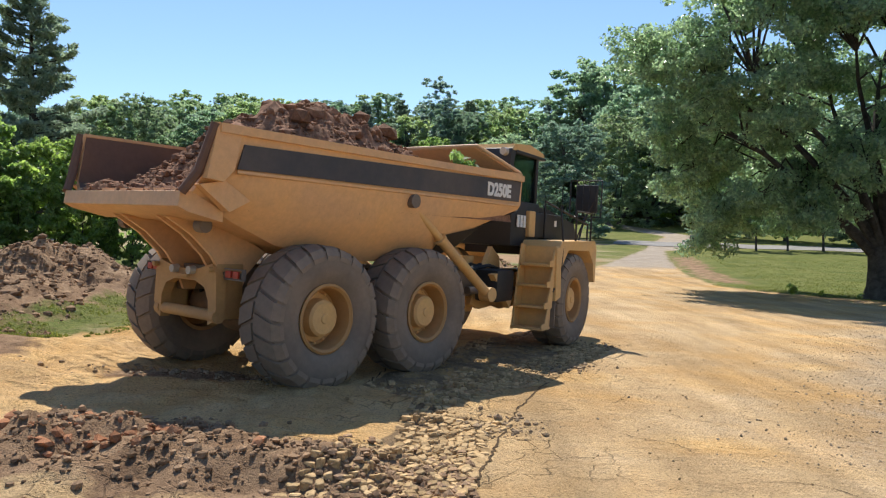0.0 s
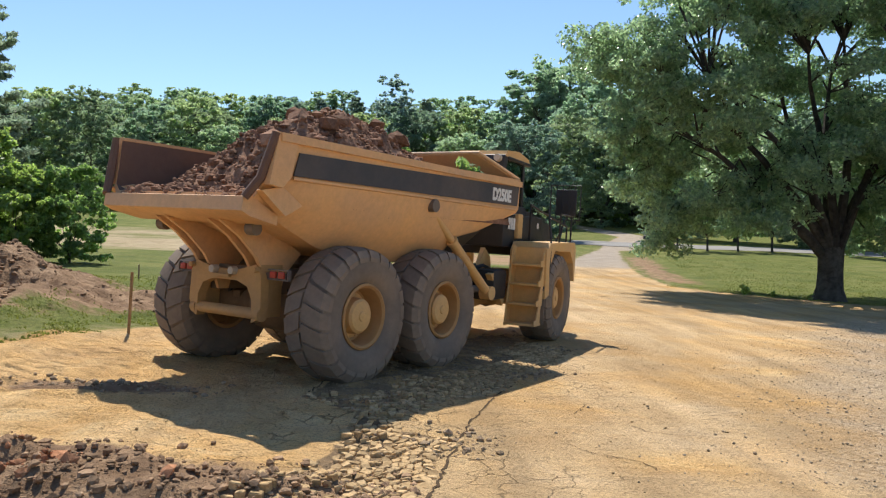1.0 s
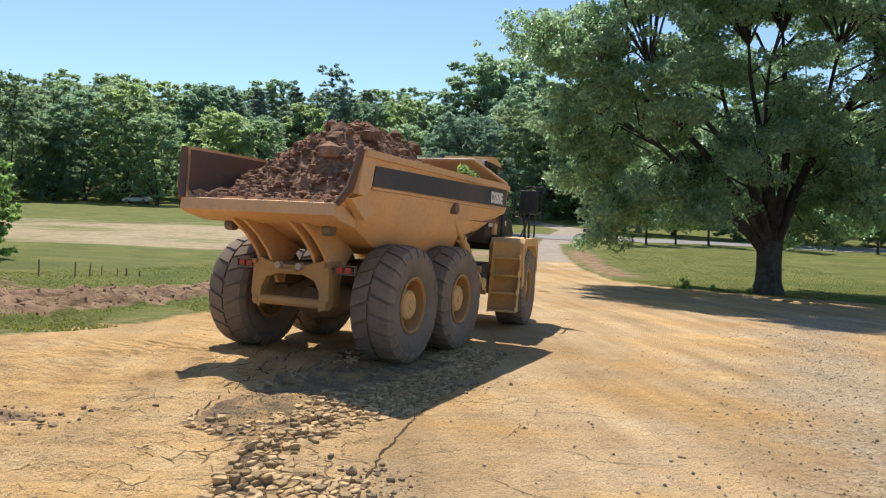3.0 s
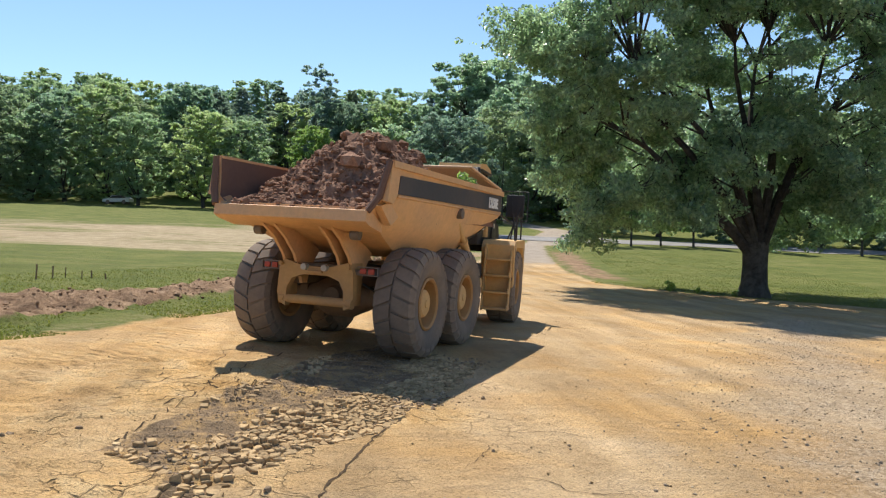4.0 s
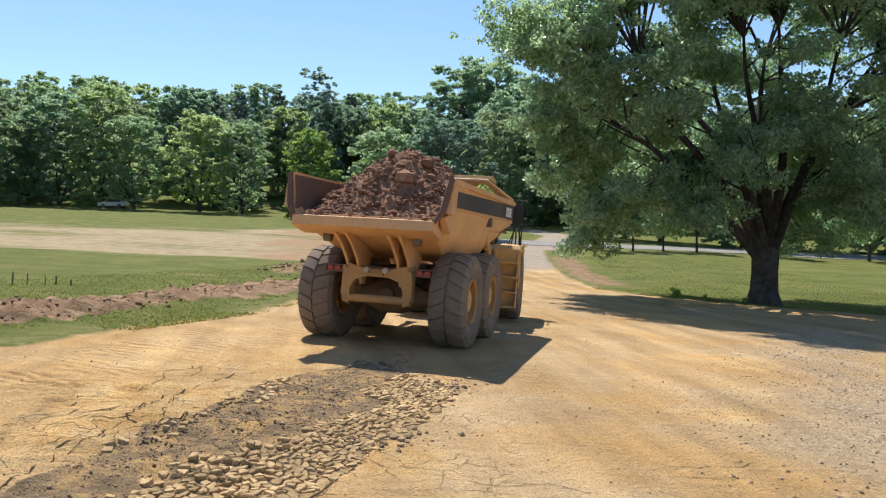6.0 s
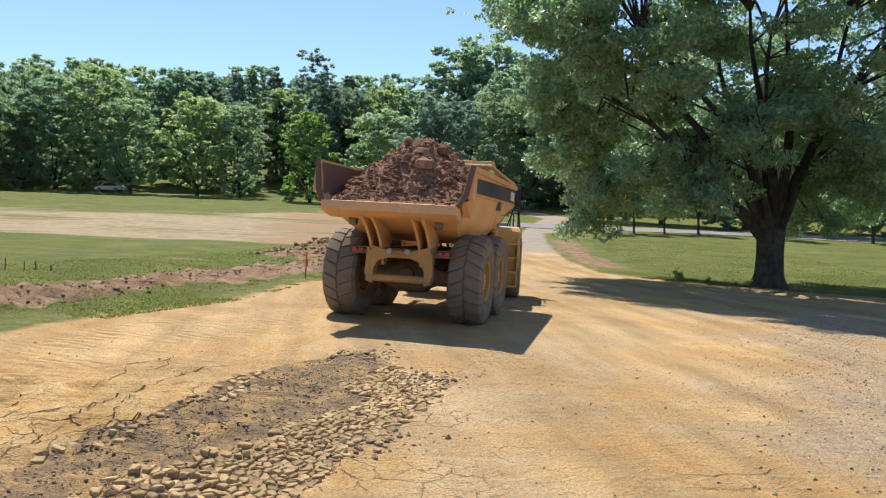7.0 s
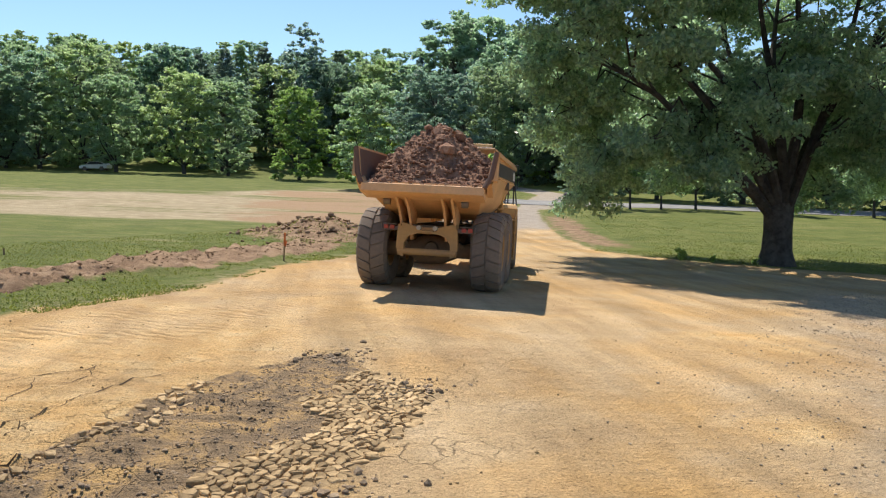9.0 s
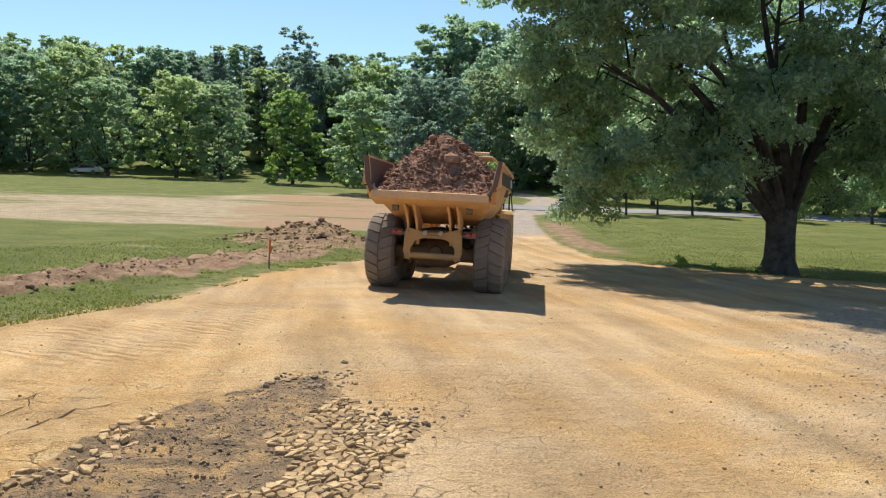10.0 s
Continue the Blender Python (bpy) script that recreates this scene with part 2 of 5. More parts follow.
def road_left(y):
    return np.interp(y, ROAD_LEFT_Y, ROAD_LEFT_X)


def road_right(y):
    return np.where(np.asarray(y) < 22, 90.0, np.interp(y, ROAD_RIGHT_Y, ROAD_RIGHT_X))


def land(x, y):
    """Height of the ground without its small relief."""
    x, y = np.asarray(x, float), np.asarray(y, float)
    z = -SLOPE * 70 * np.tanh(x / 70) - 0.003
    u = y + 0.4 * x
    z = z + 0.055 * 6 * np.logaddexp(0, (np.minimum(u, 900) - 43) / 6)
    h = np.maximum(0, y - 138 + 0.05 * x)
    return z + 20 * (1 - np.exp(-(h / 90) ** 1.3))


def relief(x, y):
    """Piles, berms, ruts and roughness."""
    x, y = np.asarray(x, float), np.asarray(y, float)
    near = sm(80, 20, np.hypot(x, y - 8))
    off = np.maximum(road_left(y) - x, x - road_right(y))
    grass = sm(-0.2, 1.0, off)
    z = near * (0.02 * fbm(x, y, 1.7, 4, 1) + 0.012 * fbm(x, y, 0.35, 3, 2)) + grass * 0.10 * fbm(x, y, 4, 4, 3)
    # pile beside the road, low berm at the road's near side, far heap
    a, b = x + 8.3, y - 15.5
    p = np.exp(-((a * 0.95 + b * 0.25) / 2.0) ** 2 - ((b * 0.95 - a * 0.25) / 5.0) ** 2)
    z = z + p * (0.95 + 0.9 * fbm(x, y, 1.1, 5, 4))
    p = np.exp(-((x + 1.9) / 2.0) ** 4 - ((y - 5.15 + 0.1 * x) / 0.75) ** 2)
    z = z + p * (0.17 + 0.28 * fbm(x, y, 0.45, 5, 5))
    p = np.exp(-((x - 1.9) / 2.3) ** 2 - ((y - 37.0) / 3.2) ** 2)
    z = z + p * (0.62 + 0.55 * fbm(x, y, 0.9, 5, 6))
    wave = sm(1.2, -0.3, x - 0.25 * (y - 8)) * sm(4.5, 6, y) * sm(15, 11, y) * sm(-0.4, 0.6, x - road_left(y))
    z = z + wave * (0.13 * np.abs(fbm(x + 0.25 * y, 3.2 * y, 0.75, 3, 22)) + 0.02 * fbm(x, 2 * y, 0.25, 2, 23))
    z = z - 0.02 * patch_mask(x, y)
    s = strip_mask(x, y)
    z = z + s * (0.10 + 0.28 * fbm(x, y, 0.5, 5, 7))
    return z


def patch_mask(x, y):
    """The broken-up stretch of crust in the road: 1 inside."""
    x, y = np.asarray(x, float), np.asarray(y, float)
    right = np.interp(y, [4.0, 5.2, 6.6, 7.1, 7.3, 7.9, 9.3, 10.5, 11.6, 12.8, 13.2, 14.5], [-0.1, 0.1, 0.42, 0.58, 0.05, 0.1, 1.2, 1.75, 2.35, 2.85, 2.4, 2.0])
    left = np.interp(y, [4.0, 5.2, 6.5, 7.9, 8.4, 9.2, 10.6, 12.0, 13.2, 13.9, 14.6], [-1.6, -0.8, -0.42, -0.32, -0.9, -0.6, -0.2, 0.3, 0.75, 1.2, 1.9])
    w = 0.12 * fbm(x, y, 0.5, 3, 12)
    return sm(-0.10, 0.06, x - left + w) * sm(-0.10, 0.06, right - x + w) * sm(4.6, 4.9, y) * sm(14.7, 14.4, y)


def strip_mask(x, y):
    """A band of turned soil along the grass verge."""
    off = road_left(y) - x
    return sm(0.0, 0.5, 1.0 - np.abs(off - 2.7 - 0.4 * np.sin(y * 0.4) + 0.8 * fbm(x, y, 2.0, 3, 20)) / 1.7) * sm(13, 16, y) * sm(34, 29, y)


def scar_mask(x, y):
    """Bare soil along the lawn's edge by the lane."""
    return np.exp(-((x - road_right(y) - 1.3) / 1.9) ** 2) * sm(33, 38, y) * sm(66, 54, y)


def ground_z(x, y):
    return float(land(x, y) + relief(x, y))


def grown(first, last, start, step, growth):
    """Grid lines: even between first and last, then ever wider out to far limits."""
    inner = list(np.arange(first, last + 1e-6, step))
    lo, hi, d = first, last, step
    while hi < start:
        d *= growth
        lo, hi = lo - d, hi + d
        inner = [lo] + inner + [hi]
    return np.array(inner)


def make_ground():
    gx, gy = grown(-7, 9, 1800, 0.07, 1.045), grown(3, 19, 1800, 0.07, 1.045)
    X, Y = np.meshgrid(gx, gy)
    Z = land(X, Y) + relief(X, Y)
    nx, ny = len(gx), len(gy)
    i = np.arange(nx * ny).reshape(ny, nx)
    faces = np.stack([i[:-1, :-1], i[:-1, 1:], i[1:, 1:], i[1:, :-1]], -1).reshape(-1, 4)
    me = raw_mesh("ground", np.stack([X, Y, Z], -1).reshape(-1, 3), faces, GROUND, True)
    off = np.maximum(road_left(Y) - X, X - road_right(Y))
    debris = 0.9 * np.exp(-((X + 2.9) / 1.1) ** 2 - ((Y - 8.9 - 0.15 * X) / 0.35) ** 2)
    pile = debris + np.exp(-((X + 8.4) / 2.7) ** 2 - ((Y - 15.2) / 5.4) ** 2) * 1.4 + sm(-4, -6, X) * sm(11.5, 8.5, Y) * 0.9
    heap = np.exp(-((X - 1.9) / 2.9) ** 2 - ((Y - 37.0) / 4.0) ** 2) * 1.6
    berm = np.exp(-((X + 1.9) / 2.1) ** 4 - ((Y - 5.1 + 0.1 * X) / 0.85) ** 2)
    lawn_scar = scar_mask(X, Y) * 0.62
    band = sm(42, 48, Y) * sm(82, 70, Y - 16 * sm(-10, 3, X)) * sm(20, 6, X - 0.2 * (Y - 60)) * np.clip(0.75 + 0.6 * fbm(X, Y * 2.2, 9, 4, 14), 0, 1)
    red = band * sm(-9, 2, X)
    inside = X - road_left(Y)
    track = sm(0.6, 1.2, inside) * sm(3.6, 2.6, inside) * sm(4, 7, Y) * sm(22, 17, Y)
    gravel = 0.8 * np.exp(-((X - 8.3 - 0.6 * (Y - 13)) / 1.7) ** 2) * sm(26, 20, Y) * sm(3, 8, Y) + sm(40, 55, Y) * sm(0.5, -0.5, off)
    spots = ((2.4, 6.65, 0.9, 0.45), (7.6, 15.1, 1.1, 0.9), (5.7, 11.7, 0.9, 0.5), (7.7, 16.3, 1.4, 0.5), (1.75, 10.0, 0.5, 0.7), (0.95, 12.4, 0.45, 0.9), (-0.5, 11.3, 0.9, 1.0))
    clay = 0.62 * sm(3.0, -1.0, X - 0.25 * (Y - 8)) * sm(4, 6, Y) * sm(26, 15, Y) + sum(0.75 * np.exp(-((X - a) / p) ** 2 - ((Y - b) / q) ** 2) for a, b, p, q in spots)
    for name, values in (("clay", np.clip(clay, 0, 1)), ("grass", np.clip(0.5 + off / 1.6, 0, 1)), ("soil", np.clip(pile + heap + berm + strip_mask(X, Y) * 0.8 + lawn_scar, 0, 1)),
                         ("straw", band), ("red", red), ("broken", patch_mask(X, Y)), ("cracked", np.clip(np.exp(-((X - 0.5 - 0.3 * (Y - 9)) / 2.0) ** 2) * sm(3, 5, Y) * sm(17, 13, Y), 0, 1)), ("track", track), ("pale", sm(38, 54, Y) * sm(0.6, -0.2, off)), ("gravel", np.clip(gravel, 0, 1))):
        at = me.attributes.new(name, "FLOAT", "POINT")
        at.data.foreach_set("value", values.ravel().astype(np.float32))
    ob = new("ground", me)
    return tagged(ob, "dry tan haul road of packed dirt between mown grass", "ground", kind="structure")


def ground_material():
    m, nt, b = nodes_of("haul_road_and_grass", 0.95, 0.0, 0.12)
    v = position(nt)

    def att(name):
        a = nt.nodes.new("ShaderNodeAttribute")
        a.attribute_name = name
        return a.outputs["Fac"]

    def edged(name, scale, width, lo=0.42, hi=0.58):
        n = math_node(nt, "MULTIPLY", math_node(nt, "SUBTRACT", tex_noise(nt, scale, 6, 0.65, v), 0.5), width)
        return ramp(nt, math_node(nt, "ADD", att(name), n), [(lo, 0.0), (hi, 1.0)])
    # packed dirt: tan, with orange clay, paler dust and streaks along the way of the wheels
    c = ramp(nt, tex_noise(nt, 0.45, 6, 0.62, v, 0.4), [(0.3, (0.41, 0.265, 0.13)), (0.5, (0.52, 0.36, 0.19)), (0.7, (0.60, 0.44, 0.265))])
    clay = ramp(nt, tex_noise(nt, 0.32, 5, 0.6, v, 0.6), [(0.46, 0.0), (0.66, 0.7)])
    c = mix(nt, clay, c, (0.58, 0.335, 0.115))
    c = mix(nt, math_node(nt, "MULTIPLY", edged("clay", 0.9, 1.3, 0.3, 0.8), 0.8), c, ramp(nt, tex_noise(nt, 1.8, 6, 0.66, v, 0.5), [(0.3, (0.54, 0.30, 0.095)), (0.5, (0.66, 0.41, 0.165)), (0.72, (0.69, 0.50, 0.26))]))
    mp = nt.nodes.new("ShaderNodeMapping")
    mp.inputs["Rotation"].default_value, mp.inputs["Scale"].default_value = (0, 0, radians(17)), (1.0, 0.1, 1.0)
    nt.links.new(v, mp.inputs["Vector"])
    streak = tex_noise(nt, 1.6, 5, 0.6, mp.outputs[0])
    c = mix(nt, 1.0, c, ramp(nt, streak, [(0.3, 0.74), (0.7, 1.17)]), "MULTIPLY")
    stones = ramp(nt, tex_noise(nt, 42, 3, 0.7, v), [(0.30, 0.5), (0.44, 0.97), (0.7, 1.18)])
    c = mix(nt, 1.0, c, stones, "MULTIPLY")
    vo = nt.nodes.new("ShaderNodeTexVoronoi")
    vo.inputs["Scale"].default_value = 26
    nt.links.new(v, vo.inputs["Vector"])
    grit = ramp(nt, vo.outputs["Color"], [(0.2, (0.24, 0.19, 0.135)), (0.5, (0.40, 0.31, 0.21)), (0.8, (0.54, 0.44, 0.32))])
    c = mix(nt, math_node(nt, "MULTIPLY", edged("gravel", 0.7, 1.2, 0.35, 0.9), 0.7), c, grit)
    # dried mud crust with cracks round the broken stretch
    wv = nt.nodes.new("ShaderNodeVectorMath")
    wv.operation = "ADD"
    nv = nt.nodes.new("ShaderNodeTexNoise")
    nv.inputs["Scale"].default_value, nv.inputs["Detail"].default_value = 2.2, 4
    nt.links.new(v, nv.inputs["Vector"])
    sc = nt.nodes.new("ShaderNodeVectorMath")
    sc.operation = "SCALE"
    sc.inputs["Scale"].default_value = 0.5
    nt.links.new(nv.outputs["Color"], sc.inputs[0])
    nt.links.new(v, wv.inputs[0])
    nt.links.new(sc.outputs[0], wv.inputs[1])
    ve = nt.nodes.new("ShaderNodeTexVoronoi")
    ve.feature = "DISTANCE_TO_EDGE"
    ve.inputs["Scale"].default_value = 3.1
    nt.links.new(wv.outputs[0], ve.inputs["Vector"])
    line = ramp(nt, ve.outputs["Distance"], [(0.008, 1.0), (0.024, 0.0)])
    some = ramp(nt, tex_noise(nt, 0.9, 4, 0.6, v), [(0.46, 0.0), (0.58, 1.0)])
    line = math_node(nt, "MULTIPLY", math_node(nt, "MULTIPLY", line, some), att("cracked"))
    c = mix(nt, math_node(nt, "MULTIPLY", line, 0.6), c, (0.10, 0.065, 0.035))
    c = mix(nt, edged("broken", 3.0, 0.4), c, ramp(nt, tex_noise(nt, 2.6, 8, 0.72, v, 0.4), [(0.3, (0.13, 0.09, 0.052)), (0.47, (0.27, 0.185, 0.105)), (0.62, (0.50, 0.315, 0.13))]))
    # prints of the lugs
    mt = nt.nodes.new("ShaderNodeMapping")
    mt.inputs["Rotation"].default_value = (0, 0, radians(-62))
    nt.links.new(v, mt.inputs["Vector"])
    wt = nt.nodes.new("ShaderNodeTexWave")
    wt.inputs["Scale"].default_value, wt.inputs["Distortion"].default_value, wt.inputs["Detail"].default_value, wt.inputs["Detail Scale"].default_value = 1.5, 9.0, 4, 1.1
    nt.links.new(mt.outputs[0], wt.inputs["Vector"])
    lugs = math_node(nt, "MULTIPLY", math_node(nt, "MULTIPLY", wt.outputs["Fac"], att("track")), ramp(nt, tex_noise(nt, 0.8, 3, 0.6, v), [(0.4, 0.0), (0.6, 1.0)]))
    c = mix(nt, math_node(nt, "MULTIPLY", lugs, 0.36), c, (0.33, 0.19, 0.075))
    fleck = ramp(nt, tex_noise(nt, 95, 2, 0.6, v), [(0.30, 0.55), (0.40, 1.0), (0.66, 1.0), (0.74, 1.25)])
    c = mix(nt, 1.0, c, fleck, "MULTIPLY")
    c = mix(nt, math_node(nt, "MULTIPLY", edged("pale", 0.5, 0.5), 0.8), c, ramp(nt, tex_noise(nt, 1.1, 6, 0.65, v), [(0.3, (0.27, 0.23, 0.185)), (0.7, (0.41, 0.355, 0.29))]))
    # turned soil
    s = ramp(nt, tex_noise(nt, 2.2, 8, 0.7, v, 0.3), [(0.3, (0.14, 0.082, 0.047)), (0.5, (0.29, 0.185, 0.108)), (0.72, (0.44, 0.30, 0.18))])
    # grass
    g = ramp(nt, tex_noise(nt, 0.5, 7, 0.7, v), [(0.3, (0.082, 0.108, 0.023)), (0.52, (0.137, 0.158, 0.037)), (0.72, (0.215, 0.21, 0.065))])
    g = mix(nt, 1.0, g, ramp(nt, tex_noise(nt, 18, 5, 0.75, v), [(0.3, 0.55), (0.7, 1.35)]), "MULTIPLY")
    straw = ramp(nt, tex_noise(nt, 1.2, 6, 0.65, v), [(0.3, (0.27, 0.205, 0.115)), (0.65, (0.46, 0.365, 0.23))])
    straw = mix(nt, edged("red", 0.35, 1.0), straw, (0.35, 0.225, 0.13))
    mf = nt.nodes.new("ShaderNodeMapping")
    mf.inputs["Scale"].default_value = (0.05, 0.35, 0.2)
    nt.links.new(v, mf.inputs["Vector"])
    fw = math_node(nt, "MULTIPLY", math_node(nt, "SUBTRACT", tex_noise(nt, 1.4, 8, 0.68, mf.outputs[0], 0.5), 0.5), 2.2)
    g = mix(nt, ramp(nt, math_node(nt, "ADD", att("straw"), fw), [(0.3, 0.0), (0.75, 1.0)]), g, straw)
    g = mix(nt, ramp(nt, tex_noise(nt, 2.0, 7, 0.7, mf.outputs[0]), [(0.52, 0.0), (0.78, 0.45)]), g, (0.25, 0.21, 0.09))
    dry = math_node(nt, "MULTIPLY", ramp(nt, tex_noise(nt, 3.2, 7, 0.72, v), [(0.45, 0.0), (0.62, 0.75)]), ramp(nt, att("grass"), [(0.6, 1.0), (1.0, 0.15)]))
    g = mix(nt, dry, g, (0.33, 0.265, 0.14))
    c = mix(nt, edged("grass", 1.3, 0.8), c, g)
    c = mix(nt, edged("soil", 1.6, 0.85), c, s)
    nt.links.new(c, b.inputs["Base Color"])
    h = math_node(nt, "ADD", tex_noise(nt, 9, 8, 0.7, v), math_node(nt, "MULTIPLY", tex_noise(nt, 60, 3, 0.6, v), 0.35))
    mr = nt.nodes.new("ShaderNodeMapping")
    mr.inputs["Rotation"].default_value, mr.inputs["Scale"].default_value = (0, 0, radians(-25)), (0.35, 1.0, 1.0)
    nt.links.new(v, mr.inputs["Vector"])
    h = math_node(nt, "ADD", h, math_node(nt, "MULTIPLY", tex_noise(nt, 5.5, 5, 0.6, mr.outputs[0], 0.4), 0.8))
    h = math_node(nt, "SUBTRACT", math_node(nt, "ADD", h, math_node(nt, "MULTIPLY", lugs, 0.6)), math_node(nt, "MULTIPLY", line, 0.8))
    bump(nt, b, h, 1.0, 0.06)
    return m


GROUND = ground_material()
ground = make_ground()


# ---- trees ----
def leaf_cards(centres, radii, count, size, seed, droop=0.0, squash=1.0, loose=0.85, lift=0.6, shape=0.32):
    """Small leaf-shaped quads gathered in sprays; more of them towards each spray's skin."""
    r = np.random.RandomState(seed)
    w = radii ** 2
    k = r.choice(len(centres), count, p=w / w.sum())
    d = r.normal(size=(count, 3))
    d /= np.linalg.norm(d, axis=1)[:, None]
    rad = radii[k] * (0.25 + 0.85 * r.rand(count) ** 0.6)
    p = centres[k] + d * rad[:, None] * np.array([1, 1, squash])
    n = d * 0.45 + r.normal(size=(count, 3)) * loose + np.array([0, 0, lift])
    n /= np.linalg.norm(n, axis=1)[:, None]
    a = np.cross(n, r.normal(size=(count, 3)))
    a[:, 2] -= droop
    a /= np.linalg.norm(a, axis=1)[:, None]
    b = np.cross(n, a)
    s = size * (0.55 + 0.9 * r.rand(count))[:, None]
    v = np.stack([p - a * s * 0.55, p + b * s * shape + n * s * 0.07, p + a * s * 0.6, p - b * s * shape + n * s * 0.07], 1).reshape(-1, 3)
    return v, np.arange(count * 4).reshape(-1, 4)


def limb(b, start, heading, length, radius, rng, bend=0.25, up=0.0, steps=6, seg=7, thin=0.35):
    """A crooked tapered limb; gives back its points."""
    p, d, pts = Vector(start), Vector(heading).normalized(), [Vector(start)]
    for _ in range(steps):
        d = (d + Vector((rng.uniform(-1, 1), rng.uniform(-1, 1), rng.uniform(-1, 1) + up)) * bend).normalized()
        p = p + d * (length / steps)
        pts.append(p.copy())
    b.tube(pts, [radius * (1 - (1 - thin) * i / steps) for i in range(steps + 1)], seg)
    return pts


def deciduous(name, height, spread, base, leaves, leaf, trunk_r, mat, seed, label, bare=0.25, category="tree", boughs=46, sprays=9, bough=0.24, spray=(0.05, 0.11), deep=1.0, low=0.6, wide=0.42, limbs=7, near_lift=0.0, stray=0.12, back=0.0):
    """A broad-leaved tree: trunk, forked limbs, and boughs of leafy sprays with gaps between them."""
    rng = random.Random(seed)
    root = new(name)
    wood, cc, cr = Build(), [], []
    fork = height * bare
    flare = [(0, 0, -0.4), (0, 0, 0.05), (trunk_r * 0.05, 0, fork * 0.25), (trunk_r * 0.1, 0, fork * 0.6), (trunk_r * 0.2, trunk_r * 0.1, fork), (trunk_r * 0.2, 0, fork * 1.35)]
    wood.tube(flare, [trunk_r * 1.9, trunk_r * 1.4, trunk_r * 1.08, trunk_r, trunk_r * 1.05, trunk_r * 0.5], 14)

    def radius(h):
        if h > wide:
            return math.sqrt(max(0.03, 1 - ((h - wide) / (1.04 - wide)) ** 2))
        return low + (1 - low) * (h / wide) ** 0.8
    lobes = [rng.uniform(0.78, 1.1) for _ in range(9)]
    centres = []
    for i in range(boughs):
        # spread evenly round and up the dome, some of them inside it
        a = 2 * math.pi * ((i * 0.618034 + rng.uniform(-0.06, 0.06)) % 1)
        h = ((i + rng.random()) / boughs) ** 0.92
        k = a / (2 * math.pi) * 9
        lobe = lobes[int(k) % 9] * (1 - k % 1) + lobes[(int(k) + 1) % 9] * (k % 1)
        d = spread * (1 - bough * 0.7) * radius(h) * lobe * (rng.uniform(0.72, 1.0) if rng.random() < 0.75 else rng.uniform(0.2, 0.7))
        z = base + (height * (1 - 0.05 * rng.random()) - base - spread * bough * 0.4) * h + near_lift * max(0.0, -math.sin(a)) * (1 - h)
        centres.append(Vector((math.cos(a) * d, math.sin(a) * d * deep + back * d / spread, z)))
    # limbs rise from the fork; each bough hangs from the nearest of them
    joints = []
    for i in range(limbs):
        a = 2 * math.pi * (i + rng.uniform(-0.3, 0.3)) / limbs
        lean = rng.uniform(0.4, 1.0) if i else 0.12
        tip = limb(wood, (trunk_r * (0.2 + 0.4 * math.cos(a)), trunk_r * 0.4 * math.sin(a), fork * rng.uniform(0.85, 1.1)), (math.cos(a) * lean, math.sin(a) * lean * deep, 1.0), min((height - fork) * 0.70, spread * 0.70 / max(lean, 0.3)) * rng.uniform(0.8, 0.95), trunk_r * rng.uniform(0.38, 0.55), rng, 0.14, 0.1, 7, 8, 0.25)
        joints += tip[1:]
    for c in centres:
        under = [j for j in joints if j.z < c.z + 0.5] or joints
        j = min(under, key=lambda q: (q - c).length)
        m = j.lerp(c, 0.5) + Vector((rng.uniform(-1, 1), rng.uniform(-1, 1), rng.uniform(0, 1))) * 0.05 * spread + Vector((0, 0, 0.2 * (j - c).length))
        wood.tube([j, m, c], [trunk_r * 0.11, trunk_r * 0.07, trunk_r * 0.03], 6)
        R = spread * bough * rng.uniform(0.7, 1.2)
        for _ in range(sprays):
            o = Vector((rng.gauss(0, 1), rng.gauss(0, 1), rng.gauss(0, 1))).normalized() * R * rng.uniform(0.35, 1.0)
            o.z = o.z * 0.62 - 0.10 * math.hypot(o.x, o.y)
            p = c + o
            if p.z > base * 0.8:
                cc.append(p), cr.append(spread * rng.uniform(*spray))
                if rng.random() < 0.4:
                    wood.tube([c, c + o * 0.5 + Vector((0, 0, 0.03 * spread)), p], [trunk_r * 0.04, trunk_r * 0.03, trunk_r * 0.012], 4)
    # stray twigs that break the outline
    for i in range(int(stray * len(cc))):
        c = rng.choice(cc)
        if c.z < base + 0.3 * (height - base):
            continue
        out = Vector((c.x, c.y, (c.z - base - (height - base) * 0.4))).normalized()
        cc.append(c + out * spread * rng.uniform(0.03, 0.08)), cr.append(spread * spray[0] * rng.uniform(0.5, 0.9))
    part("trunk", wood, BARK, root)
    v, f = leaf_cards(np.array([tuple(c) for c in cc]), np.array(cr), leaves, leaf, seed, 0.3, 0.6)
    part("crown", raw_mesh("crown", v, f, mat), None, root)
    return tagged(root, label, category)


